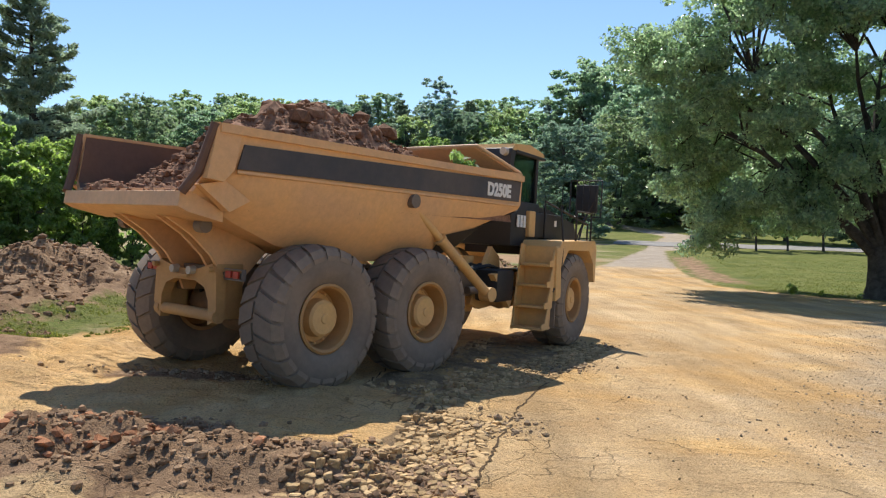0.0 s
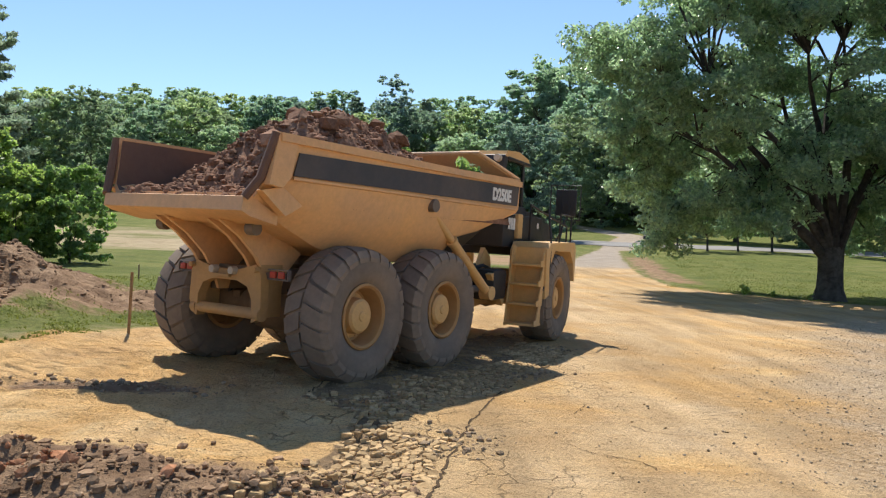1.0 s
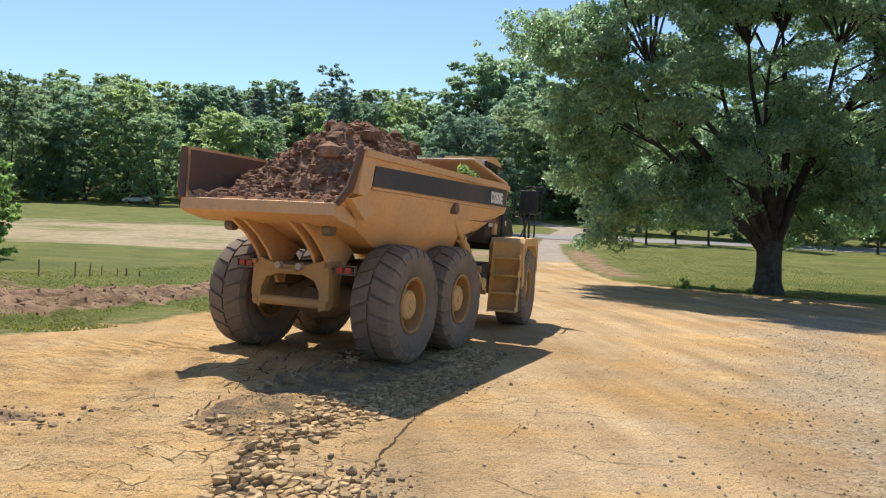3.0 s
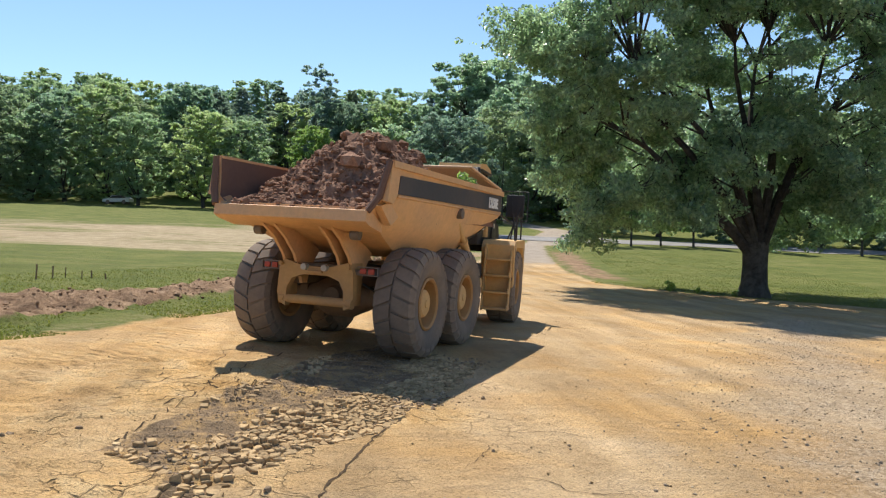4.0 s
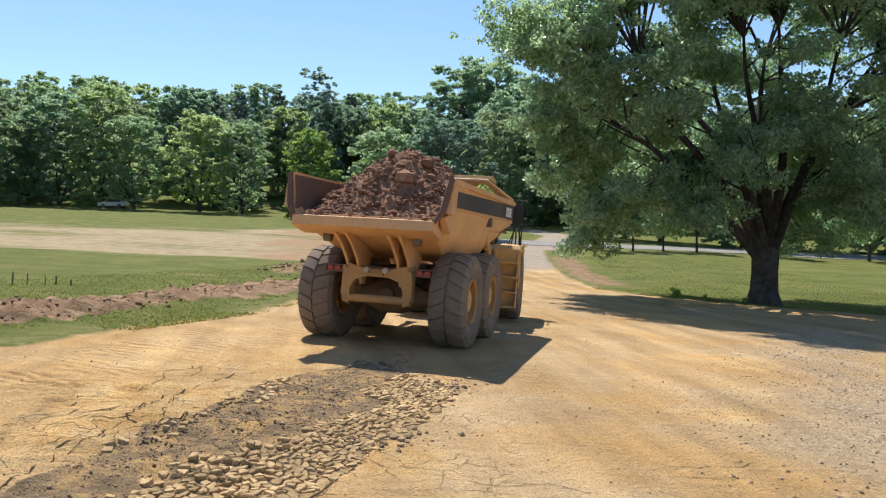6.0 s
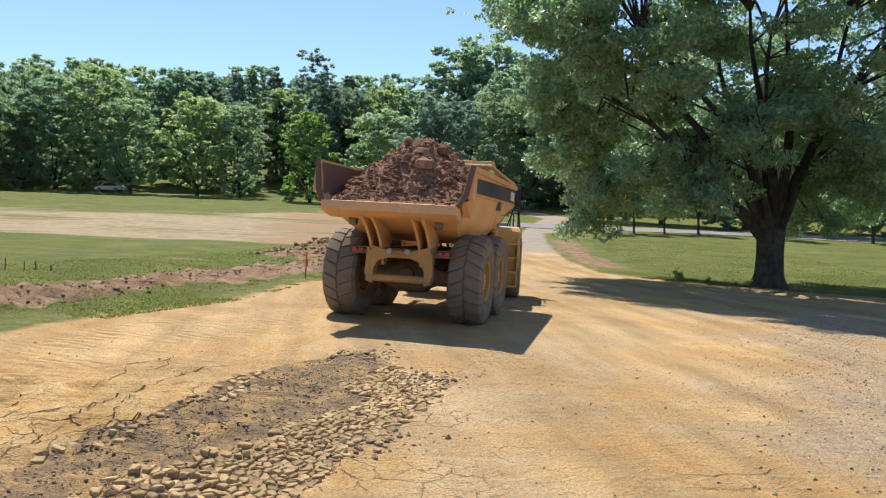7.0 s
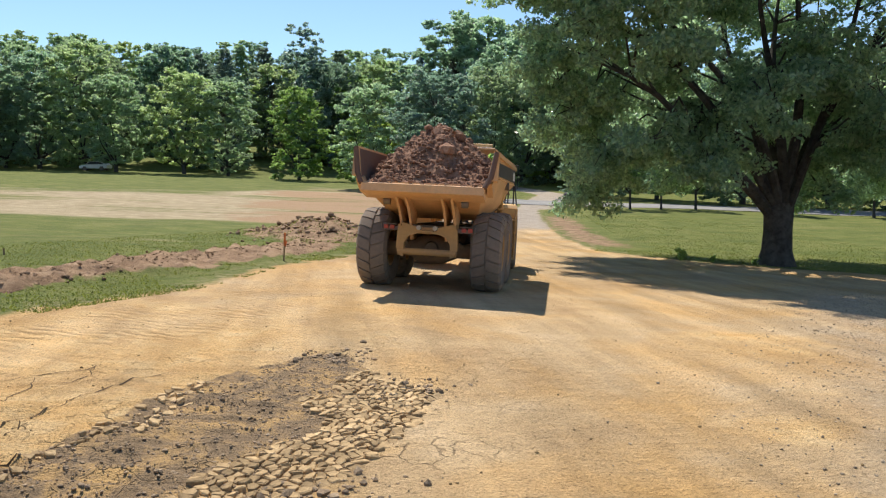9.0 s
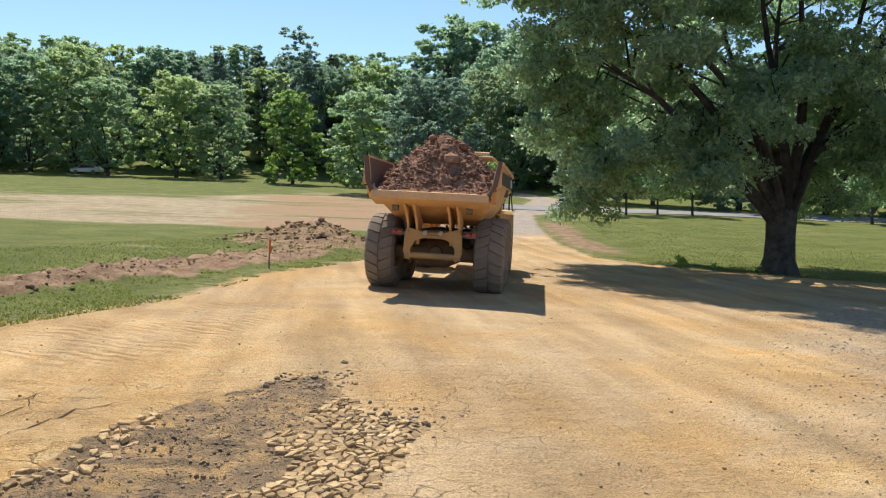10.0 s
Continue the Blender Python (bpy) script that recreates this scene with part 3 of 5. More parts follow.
def conifer(name, height, spread, leaves, leaf, seed, label):
    """A pine with tiers of upswept feathery boughs."""
    rng = random.Random(seed)
    root, wood, cc, cr = new(name), Build(), [], []
    wood.tube([(0, 0, -0.3), (0.1, 0, height * 0.5), (0, 0, height * 0.98)], [0.36, 0.22, 0.03], 9)
    z = height * 0.1
    while z < height * 0.97:
        k = 1 - z / height
        for _ in range(5):
            a, L = rng.uniform(0, 2 * math.pi), spread * (0.08 + 0.92 * k ** 0.75) * rng.uniform(0.55, 1.12)
            start = Vector((0, 0, z + rng.uniform(-0.3, 0.3)))
            mid = start + Vector((math.cos(a) * L * 0.55, math.sin(a) * L * 0.55, L * rng.uniform(0.0, 0.12)))
            e = start + Vector((math.cos(a) * L, math.sin(a) * L, L * rng.uniform(0.16, 0.36)))
            wood.tube([start, mid, e], [0.07, 0.045, 0.012], 5)
            for s in (0.25, 0.5, 0.75, 1.0):
                q = mid.lerp(e, s)
                cc.append(q), cr.append((0.30 + 0.38 * k) * rng.uniform(0.7, 1.2))
                cc.append(q + Vector((-math.sin(a), math.cos(a), 0.1)) * rng.uniform(-0.22, 0.22) * L), cr.append((0.24 + 0.3 * k) * rng.uniform(0.7, 1.2))
            cc.append(start.lerp(mid, 0.6)), cr.append(0.3 + 0.4 * k)
        z += height * 0.034
    part("trunk", wood, BARK, root)
    v, f = leaf_cards(np.array([tuple(c) for c in cc]), np.array(cr), leaves, leaf, seed, -0.2, 0.45, 0.8, 0.5, 0.16)
    part("crown", raw_mesh("crown", v, f, NEEDLE), None, root)
    return tagged(root, label, "tree")


def stand(x, y, turn=0.0, sink=0.0):
    return pose(x, y, float(land(x, y)) - sink, 0, 0, turn)


big_tree = deciduous("maple_tree", 15.6, 12.6, 2.5, 300000, 0.145, 0.47, LEAF_MAPLE, 14, "large spreading maple with dark trunk beside the haul road", 0.128, boughs=210, sprays=12, bough=0.125, spray=(0.021, 0.052), deep=0.46, low=0.74, wide=0.6, limbs=9, near_lift=1.0, back=0.5, stray=0.12)
big_tree.matrix_basis = pose(17.5, 30.3, ground_z(17.5, 30.3), 0, 0, 0)

young = deciduous("young_tree", 6.6, 1.9, 1.6, 7000, 0.17, 0.09, LEAF_YOUNG, 21, "young green shade tree on the mown lawn", 0.24, boughs=30, bough=0.3, low=0.55, wide=0.35)
ROW = [(24.7, 66.3, 0.88), (27.8, 67.2, 1.0), (30.9, 67.8, 0.95), (34.0, 67.6, 1.1), (39.5, 64.5, 1.05), (46.0, 61.0, 1.1)]
for k, (x, y, s) in enumerate(ROW):
    t = young if k == 0 else copy_thing(young, Matrix())
    t.matrix_basis = stand(x, y, 50 * k, 0.1) @ Matrix.Diagonal((s, s, s, 1))
    tagged(t, group="young trees along the lawn")

# kinds of tree for the edge of the wood and the hill behind
KINDS = [
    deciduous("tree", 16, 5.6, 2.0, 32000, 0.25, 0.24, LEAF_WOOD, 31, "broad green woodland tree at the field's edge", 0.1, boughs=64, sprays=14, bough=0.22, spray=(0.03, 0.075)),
    deciduous("tree", 13.5, 5.0, 0.8, 32000, 0.22, 0.22, LEAF_LIGHT, 32, "light green rounded tree at the field's edge", 0.08, boughs=64, sprays=14, bough=0.22, spray=(0.03, 0.075), wide=0.3, low=0.8),
    deciduous("tree", 17, 5.8, 0.6, 34000, 0.25, 0.28, LEAF_DARK, 33, "dark dense tree at the field's edge", 0.08, boughs=74, sprays=14, bough=0.22, spray=(0.03, 0.075), low=0.8),
    deciduous("tree", 21, 3.6, 4.0, 7500, 0.32, 0.16, LEAF_PALE, 34, "tall slender tree with sparse pale leaves rising from the wood", 0.2, boughs=26, sprays=8, bough=0.5, low=0.5, wide=0.35, stray=0.4),
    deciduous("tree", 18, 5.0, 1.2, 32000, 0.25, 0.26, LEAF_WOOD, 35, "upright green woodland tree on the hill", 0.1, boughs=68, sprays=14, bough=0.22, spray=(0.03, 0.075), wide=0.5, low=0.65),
]
PINE = conifer("pine_tree", 20, 6.6, 42000, 0.42, 41, "tall blue-green pine tree behind the bushes")
PINE.matrix_basis = stand(-31, 57, 0, 0.2)
used = [False] * len(KINDS)


def plant(kind, x, y, s, turn, group):
    if not used[kind]:
        t, used[kind] = KINDS[kind], True
    else:
        t = copy_thing(KINDS[kind], Matrix())
    t.matrix_basis = stand(x, y, turn, 0.4) @ Matrix.Diagonal((s * 1.22, s * 1.22, s * random.uniform(0.92, 1.08), 1))
    tagged(t, group=group)


random.seed(5)
# single trees in front of the wood, with lit grass showing beneath their crowns
for x, y, k, s in ((-28.6, 127, 0, 0.95), (-18.6, 126, 0, 1.0), (-12.0, 125, 4, 0.80), (-1.2, 116, 1, 0.94), (7.2, 114, 1, 0.70), (12.5, 118, 1, 0.6)):
    plant(k, x, y, s, 53 * x, "trees at the field's edge")
for x in np.arange(-120, -36, 5.6):
    plant(random.choice([0, 4, 2, 2]), x + random.uniform(-2, 2), 131 + random.uniform(-4, 4) + 0.03 * abs(x), random.uniform(0.95, 1.25), random.uniform(0, 360), "trees at the field's edge")
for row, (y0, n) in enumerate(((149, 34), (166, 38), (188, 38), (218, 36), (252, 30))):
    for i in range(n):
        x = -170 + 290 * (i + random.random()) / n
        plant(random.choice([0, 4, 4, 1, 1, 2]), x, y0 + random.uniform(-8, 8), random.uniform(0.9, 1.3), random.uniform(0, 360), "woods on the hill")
for x, y, k, s in ((13.2, 81, 2, 0.84), (8, 92, 0, 0.85), (26, 112, 2, 1.0), (33, 122, 0, 1.45), (41, 118, 2, 1.4), (50, 116, 0, 1.35), (58, 108, 2, 1.1), (66, 100, 0, 1.1), (75, 96, 2, 1.2), (84, 88, 0, 1.1), (30, 135, 0, 1.35), (42, 134, 1, 1.5), (55, 128, 0, 1.25), (68, 120, 0, 1.3), (82, 110, 2, 1.2), (10, 124, 1, 0.8), (70, 80, 2, 1.0), (82, 72, 0, 1.0), (92, 64, 2, 1.1), (20, 148, 4, 1.25), (26, 146, 4, 1.6), (31, 148, 0, 1.9), (36, 146, 4, 1.5), (42, 150, 4, 1.5), (49, 146, 0, 1.7), (13, 152, 4, 1.2), (-0.8, 151, 3, 1.28), (33, 89, 2, 0.8), (38, 84, 0, 0.85), (44, 77, 2, 0.9), (50, 72, 2, 0.9), (57, 68, 2, 0.9), (64, 64, 2, 0.9), (72, 59, 2, 0.9), (80, 54, 2, 0.9)):
    plant(k, x, y, s, 37 * x, "dark trees beyond the lawn")
for x, y, s in ((-52, 172, 0.95), (-22, 166, 1.0), (-17, 168, 1.05), (-9, 163, 1.1), (6, 166, 1.1), (24, 168, 1.1), (-70, 180, 0.9)):
    t = copy_thing(PINE, Matrix())
    t.matrix_basis = stand(x, y, 31 * x, 0.3) @ Matrix.Diagonal((s * 0.85, s * 0.85, s, 1))
    tagged(t, "tall conifer rising above the wood on the hill", "tree", "woods on the hill")
# beyond the view, the wood closes the place
for i in range(30):
    a = radians(75 + i * 7.2)
    plant((0, 1, 2, 4)[i % 4], math.sin(a) * 110, math.cos(a) * 110, 1.1, 40 * i, "trees round the field")

bush = deciduous("bush", 4.6, 2.2, 0.3, 15000, 0.15, 0.07, LEAF_LIGHT, 51, "leafy green bush with drooping branches behind the soil pile", 0.12, "bush", boughs=40, bough=0.3, low=0.8, stray=0.3)
BUSHES = [(-12.2, 29.5, 0.86), (-13.6, 28.4, 0.8), (-14.9, 29.0, 1.1), (-16.3, 27.2, 0.9), (-17.5, 28.0, 1.25), (-20.5, 30, 1.3), (-24, 30, 1.3)]
for k, (x, y, s) in enumerate(BUSHES):
    t = bush if k == 0 else copy_thing(bush, Matrix())
    t.matrix_basis = stand(x, y, 70 * k, 0.1) @ Matrix.Diagonal((s, s, s, 1))
    tagged(t, group="bushes behind the soil pile")


# ---- the dump truck ----
# In its own space: x to its right, y ahead, z up from the ground below the rear axle.
truck = tagged(new("articulated_dump_truck"), "dusty yellow articulated dump truck loaded with soil, driving off", "dump truck")
PIVOT = 4.30          # the joint between the rear and the front half
AXLES = (0.0, 1.70)   # rear and middle axle
FRONT_AXLE = 5.66
TYRE_R, HUB_Z, TRACK = 0.80, 0.78, 1.13


def loft(b, stations, slot=0, close=False):
    n = len(stations[0])
    vs = [p for s in stations for p in s]
    fs = [[i * n + k, i * n + k + 1, (i + 1) * n + k + 1, (i + 1) * n + k] for i in range(len(stations) - 1) for k in range(n - 1)]
    return b.add(vs, fs, slot)


# y, top z, crease z, bottom half-width, bottom z
SECTIONS = [(-1.55, 2.66, 2.24, 1.06, 2.00), (-1.0, 2.665, 2.22, 1.00, 1.76), (-0.4, 2.67, 2.21, 0.92, 1.55), (0.2, 2.675, 2.20, 0.84, 1.43),
            (1.0, 2.68, 2.20, 0.82, 1.38), (2.2, 2.695, 2.21, 0.82, 1.38), (2.9, 2.705, 2.22, 0.84, 1.62), (3.5, 2.715, 2.23, 0.90, 1.98), (3.8, 2.72, 2.26, 1.05, 2.18)]


def section(y, zt, zc, xb, zb, inset=0.0):
    w = 1.325 - inset
    k = max(0.0, min(1.0, (-0.9 - y) / 0.65))   # the tail's walls slope in to the lip
    half = [(w, zt), (w - 0.012 - 0.05 * k, zc + 0.12 * k), ((w + xb) * 0.5 + 0.07 * (1 - k) + 0.01, (zc + zb) * 0.5 - 0.03 + 0.06 * k), (xb + 0.06 * k - inset * 0.6, zb + inset), (0.0, zb + inset)]
    rake = [0.14 * k * max(0.0, z - zb) / (zt - zb) for x, z in half]
    return [(x, y + q, z) for (x, z), q in zip(half, rake)] + [(-x, y + q, z) for (x, z), q in zip(half[-2::-1], rake[-2::-1])]


def dump_body():
    b = Build()
    outer = [section(*s) for s in SECTIONS]
    inner = [section(*s, inset=0.07) for s in SECTIONS]
    loft(b, outer, 0), loft(b, inner, 1)
    n = len(outer[0])
    for o, i in ((outer[0], inner[0]), (outer[-1], inner[-1])):
        b.add(o + i, [[k, k + 1, n + k + 1, n + k] for k in range(n - 1)], 0)
    for k in (0, n - 1):
        pts = [s[k] for s in outer] + [s[k] for s in inner]
        m = len(outer)
        b.add(pts, [[j, j + 1, m + j + 1, m + j] for j in range(m - 1)], 0)
    b.add(outer[-1], [list(range(n))], 0)
    return part("dump_body", b.mesh("dump_body", [BODY_YELLOW, INNER], angle=25, weld=True), None, truck, "dusty yellow steel tipping body")


body = dump_body()
for s in (1, -1):
    # folded rail along the top, stripe panel below it, and the rear post
    b = Build()
    b.prism([(s * 1.300, 2.60), (s * 1.365, 2.60), (s * 1.365, 2.685), (s * 1.25, 2.70), (s * 1.25, 2.67)], -1.42, 3.8, 1)
    part("top_rail", b, BODY_YELLOW, body)
    b = Build()
    x0, x1 = sorted((s * 1.318, s * 1.334))
    b.prism([(-1.13, 2.515), (3.76, 2.60), (3.72, 2.30), (-1.20, 2.275)], x0, x1, 0)
    part("side_stripe", b, STRIPE, body, "worn blue-black stripe")
    # boxed post at the rear edge, its gusset, and the fold below the stripe
    b = Build()
    b.prism([(-1.44, 2.68), (-1.16, 2.68), (-1.24, 2.26), (-1.36, 2.14), (-1.54, 2.16)], *sorted((s * 1.262, s * 1.345)), 0)
    part("rear_post", b, BODY_YELLOW, body, "scuffed yellow corner post")
    b = Build()
    b.tube([(s * 1.31, -1.45, 2.68), (s * 1.235, -1.56, 2.22), (s * 1.13, -1.66, 2.02)], [0.045, 0.05, 0.045], 8)
    part("rear_edge", b, INNER, body, "bare worn steel edge")
    b = Build()
    b.prism([(-1.56, 2.10), (-1.28, 2.16), (-0.98, 1.98), (-1.22, 1.86)], *sorted((s * 1.16, s * 1.262)), 0)
    part("corner_gusset", b, BODY_YELLOW, body)
    b = Build()
    b.prism([(s * 1.312, 2.262), (s * 1.338, 2.262), (s * 1.338, 2.235), (s * 1.312, 2.225)], -1.2, 3.7, 1)
    part("side_fold", b, BODY_YELLOW, body)
b = Build()
b.prism([(-1.67, 2.03), (-1.69, 1.89), (-1.58, 1.84), (-1.2, 1.76), (-1.2, 1.86), (-1.56, 2.04)], -1.13, 1.13, 0)
part("tail_lip", b, BODY_YELLOW, body, "scuffed yellow tail lip")
# curved ribs under the tail
for x in (-0.52, -0.34, 0.34, 0.52):
    b = Build()
    arc = [(-1.45, 1.80), (-1.15, 1.62), (-0.90, 1.40), (-0.74, 1.16), (-0.66, 0.98), (-0.52, 0.98), (-0.45, 1.2), (-0.2, 1.45), (-0.6, 1.66), (-1.1, 1.76)]
    b.prism(arc, x - 0.022, x + 0.022, 0)
    part("tail_rib", b, BODY_YELLOW, body)
for s in (1, -1):
    b = Build()
    b.lathe([(-0.06, 0.0), (-0.06, 0.075), (0.06, 0.075), (0.06, 0.0)], 16, 0, (s * 0.74, -1.16, 1.72))
    part("rib_pin", b, STEEL, body)
# spill guard over the front wall
b = Build()
b.add([(-1.28, 3.74, 2.70), (1.28, 3.74, 2.70), (0.80, 3.30, 3.06), (-0.80, 3.30, 3.06), (-1.28, 3.79, 2.70), (1.28, 3.79, 2.70), (0.80, 3.35, 3.08), (-0.80, 3.35, 3.08)],
      [[0, 1, 2, 3], [7, 6, 5, 4], [0, 4, 5, 1], [1, 5, 6, 2], [2, 6, 7, 3], [3, 7, 4, 0]])
part("spill_guard", b, BODY_YELLOW, body)
b = Build()
b.tube([(1.30, 3.78, 2.72), (0.82, 3.33, 3.09), (-0.82, 3.33, 3.09), (-1.30, 3.78, 2.72)], 0.03, 8)
part("guard_rail", b, BODY_YELLOW, body)


def lettering(text, size, place, parent, mat, depth=0.004):
    cu = bpy.data.curves.new("lettering", "FONT")
    cu.body, cu.size, cu.extrude, cu.align_x, cu.offset = text, size, depth, "CENTER", 0.012
    tmp = bpy.data.objects.new("lettering", cu)
    me = bpy.data.meshes.new_from_object(tmp)
    bpy.data.objects.remove(tmp)
    me.materials.append(mat)
    ob = new("lettering", me)
    ob.parent, ob.matrix_basis = parent, place
    return ob


lettering("D250E", 0.245, pose(1.340, 3.20, 2.35, 90, 0, 90) @ Matrix.Diagonal((0.86, 1.0, 1, 1)), body, WHITE)
lettering("D250E", 0.245, pose(-1.340, 3.20, 2.35, 90, 0, -90) @ Matrix.Diagonal((0.86, 1.0, 1, 1)), body, WHITE)
for s in (1, -1):
    # hoist cylinder from the front chassis to the side of the body
    foot, head = Vector((s * 0.98, 3.55, 0.92)), Vector((s * 1.22, 1.40, 2.15))
    mid = foot.lerp(head, 0.62)
    part("hoist_barrel", Build().tube([foot, mid], [0.072, 0.072], 14).tube([mid, foot.lerp(head, 0.645)], 0.085, 14).tube([foot + Vector((-0.09, 0, 0)), foot + Vector((0.09, 0, 0))], 0.11, 14), YELLOW, truck)
    part("hoist_rod", Build().tube([mid, head], 0.052, 12), YELLOW, truck)
    b = Build()
    b.tube([head + Vector((-0.12, 0, 0)), head + Vector((0.14, 0, 0))], 0.085, 14)
    part("hoist_bracket", b, STEEL, body)

# black plate under the body's sloping front, the underside's shade put into its colour
b = Build()
loft(b, [[(x * 1.006, y + 0.004, z - 0.012) for x, y, z in section(*q)][2:-2] for q in SECTIONS[5:]])
part("front_shade_plate", b, BLACK, body, "black front plate with underside shade painted in")
LAMP = painted("dusty_lamp_glass", (0.45, 0.43, 0.38), amount=0.5, rough=0.25)
# rear chassis
b = Build()
for s in (1, -1):
    b.box((s * 0.42, 1.85, 1.12), (0.14, 5.0, 0.30), bevel=0.015)
b.box((0, -0.62, 1.22), (0.95, 0.12, 0.12), bevel=0.02).box((0, 0.85, 1.1), (0.8, 0.3, 0.3), bevel=0.02).box((0, 3.6, 1.05), (0.9, 0.7, 0.42), bevel=0.03)
part("rear_chassis", b, DARK_BROWN, truck, "dark brown chassis rails")
b = Build()
b.prism([(-0.50, 1.32), (-0.20, 1.24), (0.20, 1.24), (0.50, 1.32), (0.58, 1.20), (0.60, 0.84), (0.54, 0.70), (0.46, 0.66), (0.45, 0.92), (0.37, 1.06), (0.20, 1.12), (-0.20, 1.12), (-0.37, 1.06), (-0.45, 0.92), (-0.46, 0.66), (-0.54, 0.70), (-0.60, 0.84), (-0.58, 1.20)], -0.86, -0.74, 1)
for s in (1, -1):
    b.box((s * 0.52, -0.66, 1.02), (0.05, 0.34, 0.60), bevel=0.012)
    b.lathe([(-0.04, 0.0), (-0.04, 0.08), (0.04, 0.08), (0.04, 0.0)], 16, 0, (s * 0.53, -0.80, 0.76))
    b.tube([(s * 0.53, -0.87, 1.26), (s * 0.53, -0.93, 1.26)], 0.03, 8)
b.tube([(-0.50, -0.80, 0.76), (0.50, -0.80, 0.76)], 0.065, 14)
b.box((0, -0.90, 1.17), (0.26, 0.05, 0.035), bevel=0.01)
part("rear_frame", b, FRAME_YELLOW, truck, "yellow tail frame with cross beam")
for s in (1, -1):
    b = Build()
    b.box((s * 0.70, -0.74, 1.20), (0.34, 0.06, 0.07), bevel=0.012)
    b.box((s * 0.76, -0.76, 1.275), (0.30, 0.05, 0.012)).box((s * 0.76, -0.76, 1.165), (0.30, 0.05, 0.012)).box((s * 0.915, -0.76, 1.22), (0.012, 0.05, 0.12))
    lb = part("lamp_bracket", b, STEEL, truck)
    for k in range(2):
        part("tail_lamp", Build().box((s * (0.70 + 0.125 * k), -0.79, 1.22), (0.09, 0.03, 0.075), bevel=0.01), RED, lb, "dusty red tail lamp")
    part("work_lamp", Build().lathe([(-0.05, 0.0), (-0.05, 0.045), (0.03, 0.05), (0.04, 0.0)], 14), LAMP, truck, "dusty round lamp", pose(-0.16 + 0.16 * (s + 1), -0.88, 1.23, 0, 0, 90))
for y in AXLES:
    b = Build()
    b.lathe([(-0.95, 0.0), (-0.95, 0.17), (-0.5, 0.16), (-0.32, 0.24), (-0.2, 0.30), (0.2, 0.30), (0.32, 0.24), (0.5, 0.16), (0.95, 0.17), (0.95, 0.0)], 18, 0, (0, y, HUB_Z))
    b.tube([(0, y - 0.05, HUB_Z), (0, y - 0.36, HUB_Z + 0.02)], [0.24, 0.13], 16)
    part("axle_housing", b, DARK_BROWN, truck)
    for s in (1, -1):
        part("air_line", Build().tube([(s * 0.30, y - 0.2, 1.15), (s * 0.48, y - 0.34, 1.02), (s * 0.62, y - 0.24, 0.92), (s * 0.74, y - 0.05, 0.95)], 0.018, 7), BLACK, truck)
for s in (1, -1):
    b = Build()
    b.prism([(-0.15, 0.72), (0.5, 0.95), (1.2, 0.95), (1.85, 0.72), (1.85, 0.92), (1.2, 1.16), (0.5, 1.16), (-0.15, 0.92)], *sorted((s * 0.52, s * 0.64)), 0)
    part("walking_beam", b, DARK_BROWN, truck)


# wheels
def tyre_mesh():
    b = Build()
    R, W = TYRE_R, 0.305
    half = [(0.21, 0.36), (0.255, 0.40), (0.293, 0.50), (W, 0.58), (0.30, 0.67), (0.268, 0.735), (0.17, 0.762), (0.0, 0.77)]
    prof = [(-x, q) for x, q in half[:-1]] + half[::-1]
    b.lathe(prof, 56)
    return b.mesh("tyre", RUBBER, angle=30)


LUGS = 22


def lug_mesh(s):
    """One tread block, from the middle of the tread out over one shoulder."""
    b, pts = Build(), []
    for x, q in ((0.015, TYRE_R), (0.16, TYRE_R - 0.006), (0.26, TYRE_R - 0.032), (0.308, 0.69)):
        for side in (-1, 1):
            w = 0.14 * (x / 0.28) + side * (0.118 if x > 0.1 else 0.112)
            for rr in (q, q - 0.05):
                pts.append((s * x, rr * math.cos(w), rr * math.sin(w)))
    fs = []
    for i in range(3):
        o, q = 4 * i, 4 * i + 4
        fs += [[o, o + 2, q + 2, q], [o, q, q + 1, o + 1], [o + 2, o + 3, q + 3, q + 2]]
    b.add(pts, fs + [[0, 1, 3, 2], [12, 14, 15, 13]])
    return b.mesh("tread_lug", RUBBER, angle=30)


def rim_mesh():
    b = Build()
    b.lathe([(0.20, 0.37), (0.26, 0.385), (0.275, 0.36), (0.25, 0.335), (0.14, 0.325), (0.04, 0.31), (0.02, 0.24)], 36)
    b.lathe([(-0.20, 0.37), (-0.25, 0.385), (-0.25, 0.34), (-0.10, 0.32), (-0.05, 0.2), (-0.05, 0.0)], 28)
    return b.mesh("rim", RIM_PAINT)


def hub_mesh():
    b = Build()
    b.lathe([(0.02, 0.28), (0.06, 0.265), (0.075, 0.215), (0.19, 0.20), (0.215, 0.17), (0.22, 0.06), (0.235, 0.05), (0.235, 0.0)], 28)
    for k in range(12):
        a = 2 * math.pi * k / 12
        b.lathe([(0.03, 0.0), (0.075, 0.018), (0.085, 0.0)], 6, 0, (0, 0.245 * math.cos(a), 0.28 * math.sin(a)))
    return b.mesh("hub", YELLOW)


TYRE, RIM, HUB, LUG = tyre_mesh(), rim_mesh(), hub_mesh(), (lug_mesh(1), lug_mesh(-1))
wheels = []   # object, axle y, side, on the front half


